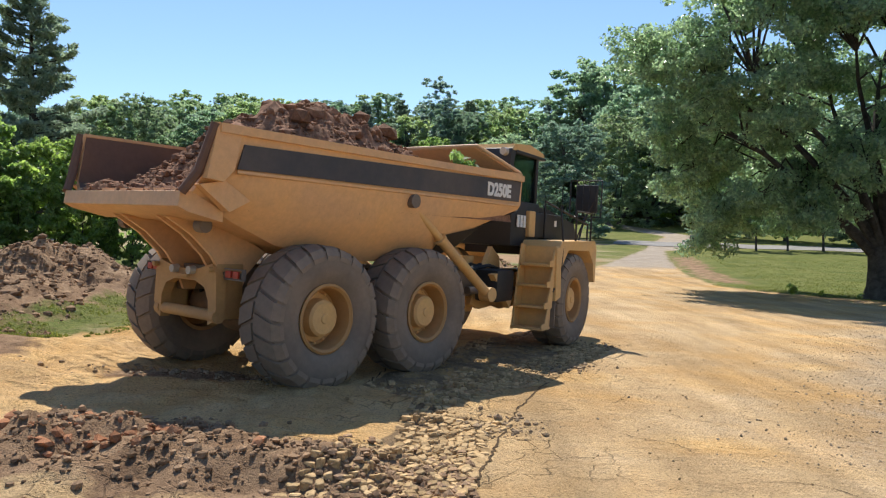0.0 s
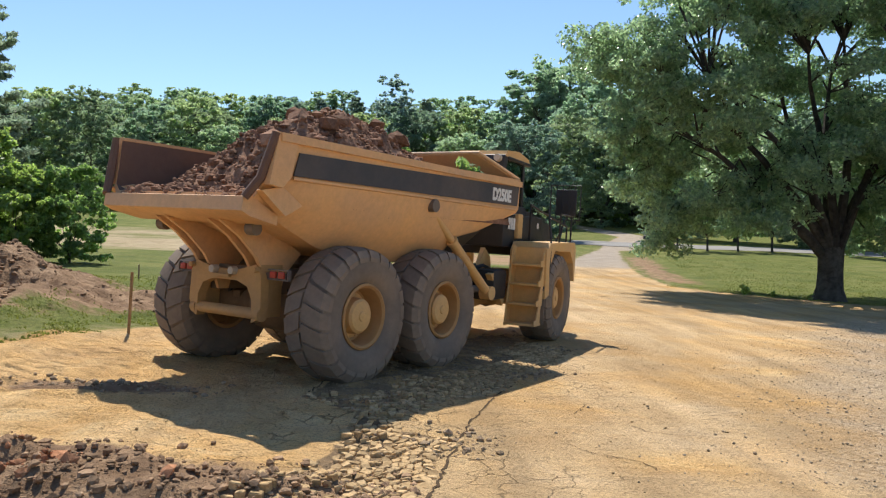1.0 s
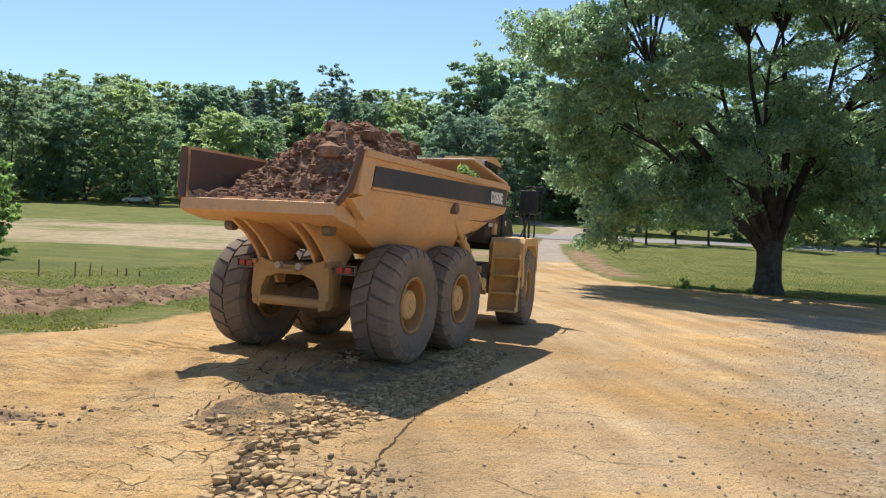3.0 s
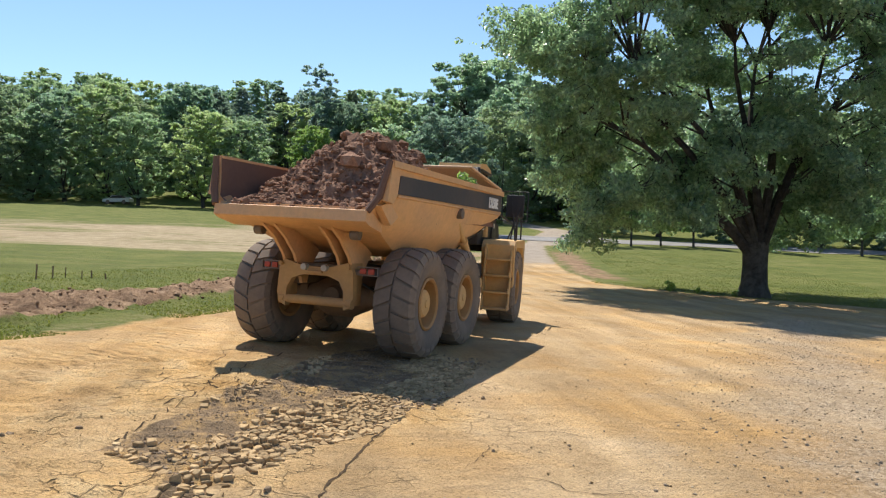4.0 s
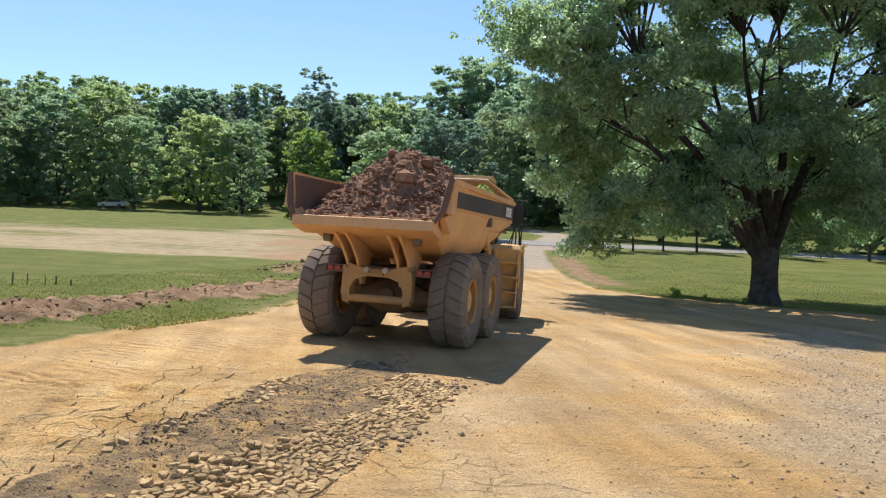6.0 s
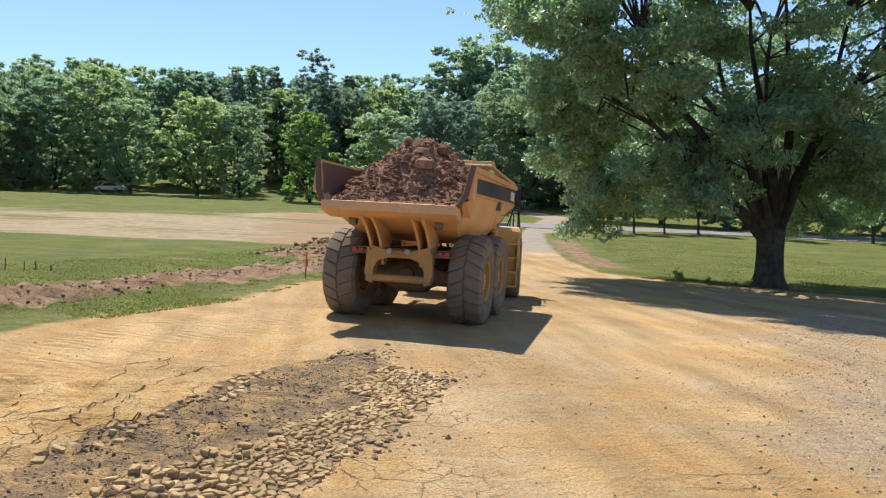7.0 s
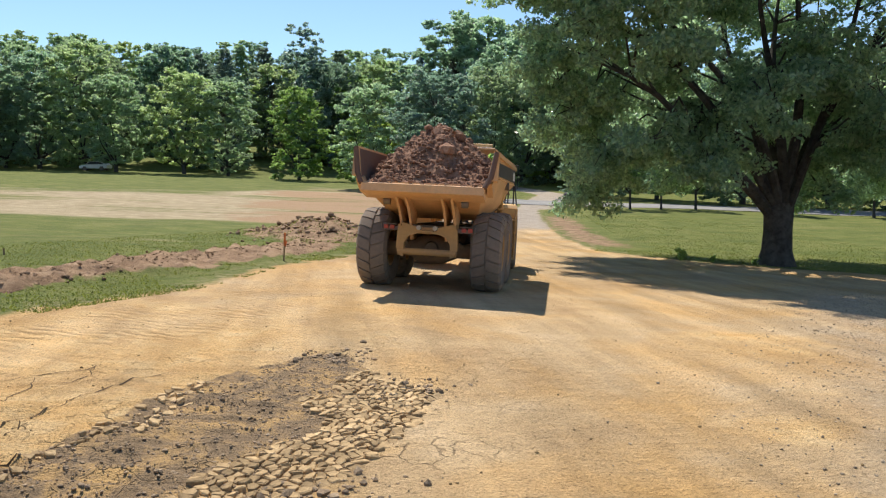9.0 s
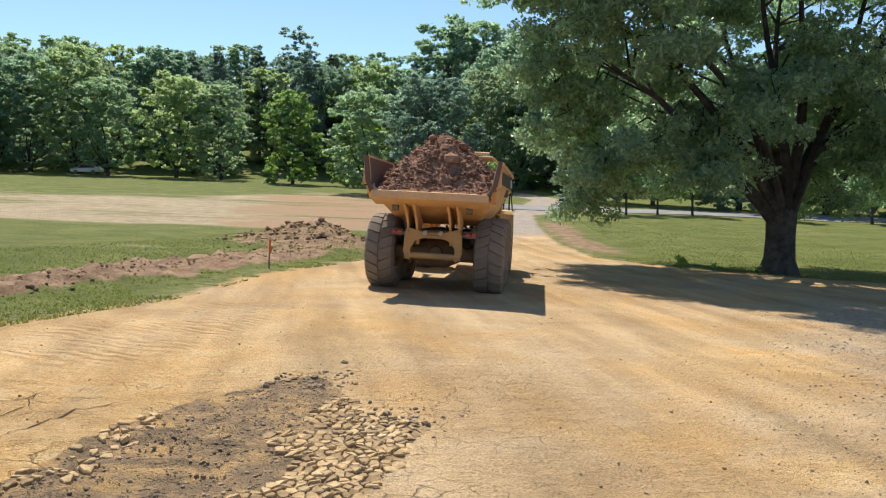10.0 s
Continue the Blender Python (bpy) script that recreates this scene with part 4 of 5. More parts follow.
def wheel(y, s, front=False):
    w = new("wheel", TYRE)
    w.parent = truck
    for nm, me in (("rim", RIM), ("hub", HUB)):
        o = new(nm, me)
        o.parent = w
    for side in (0, 1):
        for k in range(LUGS):
            o = new("tread_lug", LUG[side])
            o.parent, o.matrix_basis = w, pose(0, 0, 0, 360 * (k + 0.5 * side) / LUGS)
    tagged(w, "big dusty lugged tyre on a yellow rim")
    wheels.append((w, y, s, front))


for y in AXLES:
    wheel(y, 1), wheel(y, -1)
wheel(FRONT_AXLE, 1, True), wheel(FRONT_AXLE, -1, True)

# front half, about the joint
A = FRONT_AXLE - PIVOT
b = Build()
b.box((0, 1.2, 1.0), (0.8, 3.2, 0.4), bevel=0.03).box((0, 0.0, 1.0), (0.5, 0.8, 0.5), bevel=0.04)
b.lathe([(-0.95, 0.0), (-0.95, 0.17), (-0.3, 0.2), (0.0, 0.28), (0.3, 0.2), (0.95, 0.17), (0.95, 0.0)], 16, 0, (0, A, HUB_Z))
front = part("front_unit", b, YELLOW, truck, "yellow tractor half with cab and fenders")
for s in (1, -1):
    b = Build()
    o, i = s * 1.40, s * 0.72
    outer = [(A - 0.86, 1.05), (A - 0.86, 1.60), (A - 0.70, 1.76), (A + 0.98, 1.80), (A + 1.08, 1.66), (A + 1.08, 1.05), (A + 1.0, 1.05), (A + 0.92, 1.40), (A + 0.66, 1.62), (A - 0.40, 1.62), (A - 0.66, 1.36), (A - 0.74, 0.98)]
    b.prism(outer, *sorted((o, i)), 0)
    part("fender", b, YELLOW, front, "dusty yellow fender")
    b = Build()
    b.prism([(A - 0.98, 1.66), (A - 0.80, 1.66), (A - 0.70, 0.86), (A - 0.94, 0.80)], *sorted((s * 0.80, s * 1.415)), 0)
    part("fender_panel", b, YELLOW, front)
    part("mud_flap", Build().box((s * 1.10, A - 0.90, 0.60), (0.60, 0.03, 0.48), bevel=0.008), RUBBER, front)
    # access steps: four boxes, each set back from the one below
    st = part("step_frame", Build().prism([(A - 1.36, 0.34), (A - 0.98, 0.34), (A - 0.92, 1.66), (A - 1.10, 1.70)], *sorted((s * 0.84, s * 0.87)), 0), YELLOW, front, "yellow access steps")
    for k in range(4):
        y0, z0 = A - 1.40 + 0.075 * k, 0.36 + 0.33 * k
        b = Build()
        b.box((s * 1.12, y0 + 0.17, z0 + 0.02), (0.54 - 0.02 * k, 0.34, 0.04), bevel=0.008)
        b.box((s * 1.12, y0 + 0.30, z0 + 0.18), (0.54 - 0.02 * k, 0.03, 0.30), bevel=0.006)
        b.prism([(y0, z0), (y0 + 0.32, z0), (y0 + 0.34, z0 + 0.33), (y0 + 0.22, z0 + 0.33), (y0 + 0.12, z0 + 0.10), (y0, z0 + 0.09)], *sorted((s * 1.36, s * 1.385)), 0)
        part("step", b, YELLOW, front)
    b = Build()
    b.tube([(s * 1.38, A - 1.0, 0.95), (s * 1.40, A - 0.72, 1.2), (s * 1.38, A - 0.62, 1.75), (s * 1.30, A - 0.6, 2.35)], 0.018, 7)
    part("grab_rail", b, BLACK, front)
# hood and cab
b = Build()
b.prism([(A - 0.25, 1.5), (A + 2.1, 1.5), (A + 2.15, 1.9), (A + 2.0, 2.12), (A + 0.6, 2.32), (A - 0.25, 2.36)], -0.62, 0.62, 0)
part("hood", b, BLACK, front, "black hood")
part("side_shield", Build().box((0.66, A + 0.35, 2.02), (0.08, 1.5, 0.44), bevel=0.02), BLACK, front, "black side panel")
b = Build()
b.box((0.17, A - 0.55, 2.02), (1.0, 1.2, 0.75), bevel=0.04)
cab = part("cab_lower", b, BLACK, front, "black lower cab")
for x, y in ((-0.14, A - 1.08), (0.58, A - 1.08), (-0.14, A - 0.03), (0.58, A - 0.03)):
    part("cab_pillar", Build().box((x, y, 2.80), (0.08, 0.09, 0.86), bevel=0.015), BLACK, front)
for x in (0.59, -0.15):
    part("cab_window", Build().box((x, A - 0.55, 2.80), (0.015, 0.96, 0.8)), GLASS, front)
for y in (A - 1.09, A - 0.02):
    part("cab_window", Build().box((0.22, y, 2.80), (0.66, 0.015, 0.8)), GLASS, front)
b = Build()
b.prism([(A - 1.2, 3.20), (A - 1.14, 3.30), (A - 0.5, 3.36), (A + 0.1, 3.28), (A + 0.18, 3.20)], -0.22, 0.66, 0)
roof = part("cab_roof", b, YELLOW, front)
b = Build()
b.prism([(A - 1.26, 2.36), (A - 1.26, 3.08), (A - 1.20, 3.22), (A - 1.06, 3.30), (A - 0.92, 3.30), (A - 1.06, 3.16), (A - 1.12, 3.0), (A - 1.12, 2.36)], -0.21, 0.65, 0)
part("cab_back", b, BLACK, front, "rounded black back of the cab")
part("roof_edge", Build().box((0.22, A - 0.42, 3.19), (0.90, 1.30, 0.05), bevel=0.015), BLACK, roof)
part("work_lamp", Build().lathe([(-0.05, 0.0), (-0.05, 0.06), (0.04, 0.07), (0.05, 0.0)], 14), LAMP, roof, "round roof lamp", pose(0.55, A - 1.30, 3.16, 0, 0, 90))
part("seat", Build().box((0.17, A - 0.6, 2.45), (0.5, 0.5, 0.14), bevel=0.04).box((0.17, A - 0.85, 2.75), (0.5, 0.14, 0.65), bevel=0.05), BLACK, front)
part("air_cleaner", Build().box((0.70, A - 0.42, 2.03), (0.08, 0.26, 0.44), bevel=0.02), YELLOW, front)
# hoses and pipes at the joint
for k in range(5):
    x = -0.3 + 0.16 * k
    part("hose", Build().tube([(x, -1.2, 1.30), (x + 0.05, -0.7, 1.05 + 0.05 * k), (x + 0.12, -0.1, 1.32), (x + 0.06, 0.4, 1.25)], 0.03, 8), BLACK, front)
part("pivot_frame", Build().prism([(-0.55, 0.72), (-0.20, 0.62), (0.35, 0.66), (0.55, 0.90), (0.45, 1.45), (0.15, 1.62), (-0.05, 1.35), (-0.30, 1.15)], 0.30, 0.38, 0).prism([(-0.55, 0.72), (-0.20, 0.62), (0.35, 0.66), (0.55, 0.90), (0.45, 1.45), (0.15, 1.62), (-0.05, 1.35), (-0.30, 1.15)], -0.38, -0.30, 0).tube([(0, -0.05, 0.55), (0, -0.05, 1.45)], 0.14, 14), YELLOW, front, "dusty yellow hitch frame")
part("side_tank", Build().box((0.62, A - 1.55, 1.02), (0.40, 0.62, 0.50), bevel=0.06), BLACK, front, "black tank behind the steps")
part("support_arm", Build().prism([(-0.62, 1.20), (-0.50, 1.22), (0.10, 0.78), (0.02, 0.66)], 0.70, 0.80, 0), YELLOW, front)
part("steering_cylinder", Build().tube([(0.5, -0.9, 0.95), (0.62, 0.1, 0.95)], 0.06, 12).tube([(0.62, 0.1, 0.95), (0.66, 0.5, 0.95)], 0.035, 10), STEEL, front)
# emblem as plain bars, rails, mirrors, exhaust
for k in range(3):
    part("emblem_bar", Build().box((0.705, A - 0.95 + 0.13 * k, 2.06), (0.012, 0.09, 0.20)), WHITE, front)
part("emblem_bar", Build().box((0.705, A + 0.75, 2.08), (0.012, 0.10, 0.10)), WHITE, front)
for s in (1, -1):
    b = Build()
    b.tube([(s * 0.75, A + 0.1, 1.8), (s * 0.75, A + 0.1, 2.45), (s * 1.15, A + 1.25, 2.1), (s * 1.15, A + 1.25, 1.75)], 0.02, 7)
    b.tube([(s * 1.30, A + 0.2, 1.78), (s * 1.30, A + 0.2, 2.3), (s * 1.30, A + 1.0, 2.3), (s * 1.30, A + 1.0, 1.78)], 0.018, 7)
    b.tube([(s * 0.98, A + 1.1, 1.78), (s * 1.30, A + 1.3, 2.75), (s * 1.0, A + 1.35, 2.85)], 0.018, 7)
    part("hand_rail", b, BLACK, front)
    mir = part("mirror", Build().box((s * 1.10, A + 1.28, 2.58), (0.42, 0.06, 0.52), bevel=0.025), BLACK, front)
    b = Build()
    b.tube([(s * 0.80, A + 1.22, 2.24), (s * 0.80, A + 1.22, 2.92), (s * 1.40, A + 1.22, 2.92), (s * 1.40, A + 1.22, 2.24), (s * 0.80, A + 1.22, 2.24)], 0.016, 7)
    for k in range(4):
        b.tube([(s * (0.92 + 0.12 * k), A + 1.22, 2.24), (s * (0.92 + 0.12 * k), A + 1.22, 2.92)], 0.008, 6)
    b.tube([(s * 1.10, A + 1.22, 2.24), (s * 1.06, A + 1.05, 1.79)], 0.018, 7)
    part("mirror_guard", b, BLACK, mir)
part("exhaust_pipe", Build().tube([(0.5, A + 0.1, 2.3), (0.5, A + 0.1, 2.85), (0.5, A - 0.02, 2.97)], 0.055, 12), STEEL, front)


# the load
def heap():
    n, m = 300, 150
    ys, xs = np.linspace(-1.60, 3.70, n), np.linspace(-1.24, 1.24, m)
    Y, X = np.meshgrid(ys, xs, indexing="ij")
    X = X * (1 - 0.16 * sm(-0.7, -1.55, Y))
    # a cone tipped a little aft of the middle, with an apron down to the tail
    far = np.hypot((X + 0.1) * 1.05, (Y - 0.95) * np.where(Y < 0.95, 0.62, 0.52))
    Z = 3.54 - 0.86 * np.sqrt(far ** 2 + 0.02)
    rear = sm(-1.65, -0.3, Y)
    Z = 2.06 + (Z - 2.06) * rear
    Z = np.maximum(Z, 2.02 + 0.34 * sm(-1.4, 0.2, Y))
    Z += 0.15 * fbm(X, Y, 0.5, 5, 8) + 0.13 * np.abs(fbm(X, Y, 0.22, 5, 9)) + 0.05 * fbm(X, Y, 0.07, 3, 10)
    edge = np.minimum(sm(1.24, 1.1, np.abs(X)), sm(-1.60, -1.5, Y))
    Z = Z * edge + np.minimum(Z, 2.0) * (1 - edge)
    i = np.arange(n * m).reshape(n, m)
    f = np.stack([i[:-1, :-1], i[:-1, 1:], i[1:, 1:], i[1:, :-1]], -1).reshape(-1, 4)
    ob = new("soil_load", raw_mesh("soil_load", np.stack([X, Y, Z], -1).reshape(-1, 3), f, LOAD_SOIL, True))
    return tagged(ob, "heaped red-brown soil in the dump body", "soil", kind="stuff"), (xs, ys, Z)


load, LOAD_GRID = heap()


# ---- loose things beside the road ----
def lump_cloud(points, sizes, seed, flat=0.7):
    """Many rough lumps in one mesh: their vertices and triangles."""
    r = np.random.RandomState(seed)
    bm = bmesh.new()
    bmesh.ops.create_icosphere(bm, subdivisions=1, radius=0.5)
    base = np.array([v.co[:] for v in bm.verts])
    tri = np.array([[v.index for v in f.verts] for f in bm.faces])
    bm.free()
    n, k = len(points), len(base)
    a = r.rand(n) * 2 * np.pi
    c, s = np.cos(a)[:, None], np.sin(a)[:, None]
    q = base[None] * r.uniform(0.6, 1.3, (n, k, 1)) * r.uniform(0.75, 1.3, (n, 1, 3))
    x, y = q[..., 0] * c - q[..., 1] * s, q[..., 0] * s + q[..., 1] * c
    v = np.stack([x, y, q[..., 2] * flat], -1) * sizes[:, None, None] + points[:, None]
    return v.reshape(-1, 3), (tri[None] + (np.arange(n) * k)[:, None, None]).reshape(-1, 3)


def scatter(name, n, xy, size, seed, mat, label, sink=0.15, category="stones"):
    """Stones or clods strewn on the ground where xy() puts them."""
    r = np.random.RandomState(seed)
    x, y = xy(r, n)
    s = size[0] * (size[1] / size[0]) ** (r.rand(len(x)) ** 2.2)
    z = land(x, y) + relief(x, y) + s * (0.35 - sink)
    v, f = lump_cloud(np.stack([x, y, z], -1), s, seed)
    return tagged(new(name, raw_mesh(name, v, f, mat)), label, category, kind="stuff")


# clods on the load
def load_clods():
    r = np.random.RandomState(3)
    xs, ys, Z = LOAD_GRID
    n = 5200
    j, i = r.randint(2, len(xs) - 2, n), r.randint(2, len(ys) - 4, n)
    s = 0.018 * (0.13 / 0.018) ** (r.rand(n) ** 2.2)
    s[:14], j[:14], i[:14] = r.uniform(0.18, 0.3, 14), r.randint(40, 110, 14), r.randint(60, 200, 14)
    p = np.stack([np.clip(xs[j], -1.13, 1.13) * (1 - 0.17 * sm(-0.7, -1.55, ys[i])), ys[i], Z[i, j] + s * 0.12], -1)
    v, f = lump_cloud(p, s, 4, 0.8)
    ob = new("soil_clods", raw_mesh("soil_clods", v, f, LOAD_SOIL))
    return tagged(ob, "coarse red-brown clods on the heaped load", "soil", kind="stuff")


clods = load_clods()


# stakes
def stake(x, y, h, turn, label, orange):
    st = tagged(new("survey_stake"), label, "stake", "survey stakes")
    st.matrix_basis = pose(x, y, ground_z(x, y), 2, 3, turn)
    b = Build()
    b.prism([(-0.02, 0.0), (0.0, -0.12), (0.02, 0.0), (0.02, h), (-0.02, h)], -0.009, 0.009, 1)
    part("shaft", b, STAKE_WOOD, st)
    if orange:
        b = Build()
        b.prism([(-0.024, h * 0.55), (0.024, h * 0.55), (0.026, h * 1.01), (-0.026, h * 1.01)], -0.013, 0.013, 1)
        b.box((0.03, 0.02, h * 0.62), (0.05, 0.008, 0.16), 20, 0, 12)
        part("ribbon", b, ORANGE, st, "bright orange ribbon")
    return st


STAKE_WOOD = soil("weathered_wood", [(0.3, (0.20, 0.13, 0.07)), (0.7, (0.42, 0.30, 0.18))], 12, 0.8, 0.004)
ORANGE = painted("orange_ribbon", (0.66, 0.17, 0.05), amount=0.3, rough=0.6)
stake(0.86, 25.9, 0.72, 10, "wooden survey stake with orange ribbon in the verge", True)
stake(-3.9, 12.0, 0.9, 35, "weathered wooden survey stake at the road's edge", False)
for k, (x, y, h) in enumerate(((-7.4, 22.8, 0.42), (-6.8, 23.7, 0.40), (-6.6, 24.3, 0.33), (-6.4, 24.7, 0.28), (-6.0, 24.8, 0.22), (-5.8, 25.0, 0.22), (-5.4, 24.9, 0.15))):
    stake(x, y, h, 30 * k, "short grey stake in the field grass", False)

# mailbox and sign by the lane
mb = tagged(new("mailbox"), "dark mailbox on a wooden post beside the lane", "mailbox")
mb.matrix_basis = pose(22.1, 66.8, ground_z(22.1, 66.8), 0, 0, 20)
part("post", Build().box((0, 0, 0.45), (0.11, 0.11, 1.1), bevel=0.01), STAKE_WOOD, mb)
b = Build()
b.prism([(-0.16, 0.95), (0.16, 0.95), (0.16, 1.13), (0.11, 1.24), (0.0, 1.28), (-0.11, 1.24), (-0.16, 1.13)], -0.3, 0.3, 1)
part("box", b, BLACK, mb)
pl = tagged(new("marker_post"), "low pale marker frame beside the mailbox", "post")
pl.matrix_basis = pose(21.3, 66.6, ground_z(21.3, 66.6), 0, 0, 10)
for x in (-0.25, 0.25):
    part("leg", Build().box((x, 0, 0.35), (0.06, 0.06, 0.9)), WHITE, pl)
part("board", Build().box((0, 0, 0.7), (0.56, 0.05, 0.12)), WHITE, pl)


# the lane that crosses beyond the lawn
def lane():
    m, nt, bs = nodes_of("pale_asphalt", 0.85, 0.0, 0.3)
    v = position(nt)
    c = ramp(nt, tex_noise(nt, 0.6, 6, 0.6, v), [(0.3, (0.19, 0.178, 0.165)), (0.7, (0.30, 0.285, 0.26))])
    c = mix(nt, 1.0, c, ramp(nt, tex_noise(nt, 20, 4, 0.7, v), [(0.3, 0.75), (0.7, 1.15)]), "MULTIPLY")
    nt.links.new(c, bs.inputs["Base Color"])
    mid = [(17, 75), (22, 73.5), (28, 73), (34, 72.3), (40, 69.8), (50, 65), (64, 58), (90, 47)]
    pts = []
    for (x0, y0), (x1, y1) in zip(mid, mid[1:]):
        for k in range(10):
            pts.append((x0 + (x1 - x0) * k / 10, y0 + (y1 - y0) * k / 10))
    vs, fs = [], []
    for i, (x, y) in enumerate(pts):
        a, c2 = pts[max(i - 1, 0)], pts[min(i + 1, len(pts) - 1)]
        d = Vector((c2[0] - a[0], c2[1] - a[1])).normalized()
        for w in (-3.8, -1.9, 0, 1.9, 3.8):
            px, py = x - d.y * w, y + d.x * w
            vs.append((px, py, ground_z(px, py) + 0.10 - 0.015 * abs(w)))
    n = 5
    for i in range(len(pts) - 1):
        fs += [[i * n + k, i * n + k + 1, (i + 1) * n + k + 1, (i + 1) * n + k] for k in range(n - 1)]
    b = Build()
    b.add(vs, fs)
    ob = part("road", b, m)
    return tagged(ob, "pale grey asphalt lane beyond the lawn", "road", kind="structure")


lane()


# a white car under the far trees
def car():
    c = tagged(new("car"), "white parked car under the trees across the field", "car")
    x, y = -33.0, 132.5
    c.matrix_basis = pose(x, y, float(land(x, y)), 0, 0, 78)
    b = Build()
    b.prism([(-2.2, 0.35), (2.2, 0.35), (2.25, 0.75), (1.3, 0.92), (0.6, 1.42), (-1.2, 1.45), (-2.0, 0.95), (-2.25, 0.85)], -0.85, 0.85, 0)
    part("body", b, WHITE, c)
    b = Build()
    b.prism([(1.1, 0.94), (0.55, 1.36), (-1.15, 1.38), (-1.75, 0.96)], -0.87, 0.87, 0)
    part("window_band", b, BLACK, c)
    for yy in (-1.35, 1.35):
        for s in (1, -1):
            part("wheel", Build().lathe([(-0.1, 0.0), (-0.1, 0.33), (0.1, 0.33), (0.1, 0.0)], 16, 0, (s * 0.78, yy, 0.33)), RUBBER, c)


car()


# small weeds at the foot of the maple and along the verge
def weed(n, seed):
    r = np.random.RandomState(seed)
    cc = np.stack([r.normal(0, 0.12, 14), r.normal(0, 0.12, 14), r.uniform(0.1, 0.55, 14)], -1)
    v, f = leaf_cards(cc, r.uniform(0.05, 0.12, 14), n, 0.09, seed, 0.2)
    return v, f


WEED = raw_mesh("weed", *weed(350, 61), LEAF_LIGHT)
for k, (x, y, s) in enumerate(((14.4, 31.2, 0.9), (15.4, 30.8, 0.5), (16.6, 30.1, 0.5))):
    w = tagged(new("weed", WEED), "small leafy weed at the road's edge", "weed", "weeds along the road")
    w.matrix_basis = pose(x, y, ground_z(x, y) - 0.04, 0, 0, 50 * k) @ Matrix.Diagonal((s, s, s, 1))


tuft = tagged(new("weed_tuft", WEED), "green weeds dug up with the load of soil", "weed")


# ---- grass, stones and broken crust ----
def blades(name, xy, n, height, seed, mat, label):
    r = np.random.RandomState(seed)
    x, y = xy(r, n)
    n = len(x)
    z = land(x, y) + relief(x, y) - 0.01
    h = height * (0.5 + r.rand(n) ** 1.5)
    a, w = r.rand(n) * 2 * np.pi, 0.012 + 0.02 * r.rand(n)
    lx, ly = r.normal(0, 0.35, n) * h, r.normal(0, 0.35, n) * h
    p = np.stack([x, y, z], -1)
    d = np.stack([np.cos(a) * w, np.sin(a) * w, 0 * a], -1)
    v = np.stack([p - d, p + d, p + np.stack([lx, ly, h], -1)], 1).reshape(-1, 3)
    return tagged(new(name, raw_mesh(name, v, np.arange(3 * n).reshape(-1, 3), mat)), label, "grass", kind="stuff")


GRASS = leaf_material("grass_blades", (0.095, 0.12, 0.032), (0.16, 0.175, 0.055), 0.6, (1.3, 1.4, 0.9))


def verge_xy(r, n):
    y = 10 + 34 * r.rand(n) ** 1.4
    off = 9 * r.rand(n) ** 1.5 - 0.25
    x = road_left(y) - off
    keep = (strip_mask(x, y) < 0.4) & (fbm(x, y, 1.2, 4, 15) + 0.12 * off > -0.12) & (np.hypot((x + 8) / 2.1, (y - 14.5) / 5) > 1)
    return x[keep], y[keep]


def lawn_xy(r, n):
    y = 25 + 34 * r.rand(n) ** 2.0
    x = road_right(y) + 16 * r.rand(n) ** 1.3 - 0.2
    keep = (fbm(x, y, 1.2, 3, 16) + 0.6 * (x - road_right(y)) > 0.0) & (scar_mask(x, y) < 0.35)
    return x[keep], y[keep]


blades("verge_grass", verge_xy, 60000, 0.034, 71, GRASS, "uneven green verge grass beside the dirt road")
blades("lawn_grass", lawn_xy, 45000, 0.04, 72, GRASS, "mown green lawn grass under the maple")


def berm_xy(r, n):
    x, y = 0.2 - 4.8 * r.rand(n) ** 1.5, r.normal(5.15, 0.42, n)
    return x, y - 0.1 * x


def pile_xy(r, n):
    b = np.clip(r.normal(0, 3.0, n), -5, 6)
    a = np.clip(r.normal(0, 0.95, n), -2.2, 1.5)
    return -8.3 + a - 0.25 * b, 15.5 + b


def strip_xy(r, n):
    y = r.uniform(13, 33, n)
    x = road_left(y) - 2.7 + r.normal(0, 0.9, n)
    k = strip_mask(x, y) > 0.3
    return x[k], y[k]


def road_xy(r, n):
    y = 3.5 + 20 * r.rand(n) ** 1.3
    x = road_left(y) + 0.3 + 16 * r.rand(n)
    return x, y


def gravel_xy(r, n):
    y = r.uniform(6, 24, n)
    x = 8.3 + 0.6 * (y - 13) + r.normal(0, 1.3, n)
    return x, y


scatter("berm_clods", 4200, berm_xy, (0.008, 0.085), 81, DIRT, "loose brown clods heaped along the road", 0.22, "soil")
scatter("clay_clods", 150, lambda r, n: (-2.75 + r.normal(0, 0.45, n), 5.4 + r.normal(0, 0.16, n)), (0.02, 0.15), 90, CLAY, "orange clay clods among the brown soil", 0.3, "soil")
scatter("pile_clods", 4200, pile_xy, (0.02, 0.19), 82, DIRT, "brown clods on the soil pile beside the road", 0.28, "soil")
scatter("heap_clods", 700, lambda r, n: (1.9 + r.normal(0, 1.4, n), 37 + r.normal(0, 2.0, n)), (0.05, 0.28), 83, DIRT, "brown clods on the heap in the field", 0.15, "soil")
scatter("turned_clods", 3000, strip_xy, (0.014, 0.085), 84, DIRT, "turned brown clods along the grass verge", 0.15, "soil")
scatter("road_pebbles", 1700, road_xy, (0.007, 0.032), 85, CLOD, "small tan pebbles on the packed dirt", 0.1)
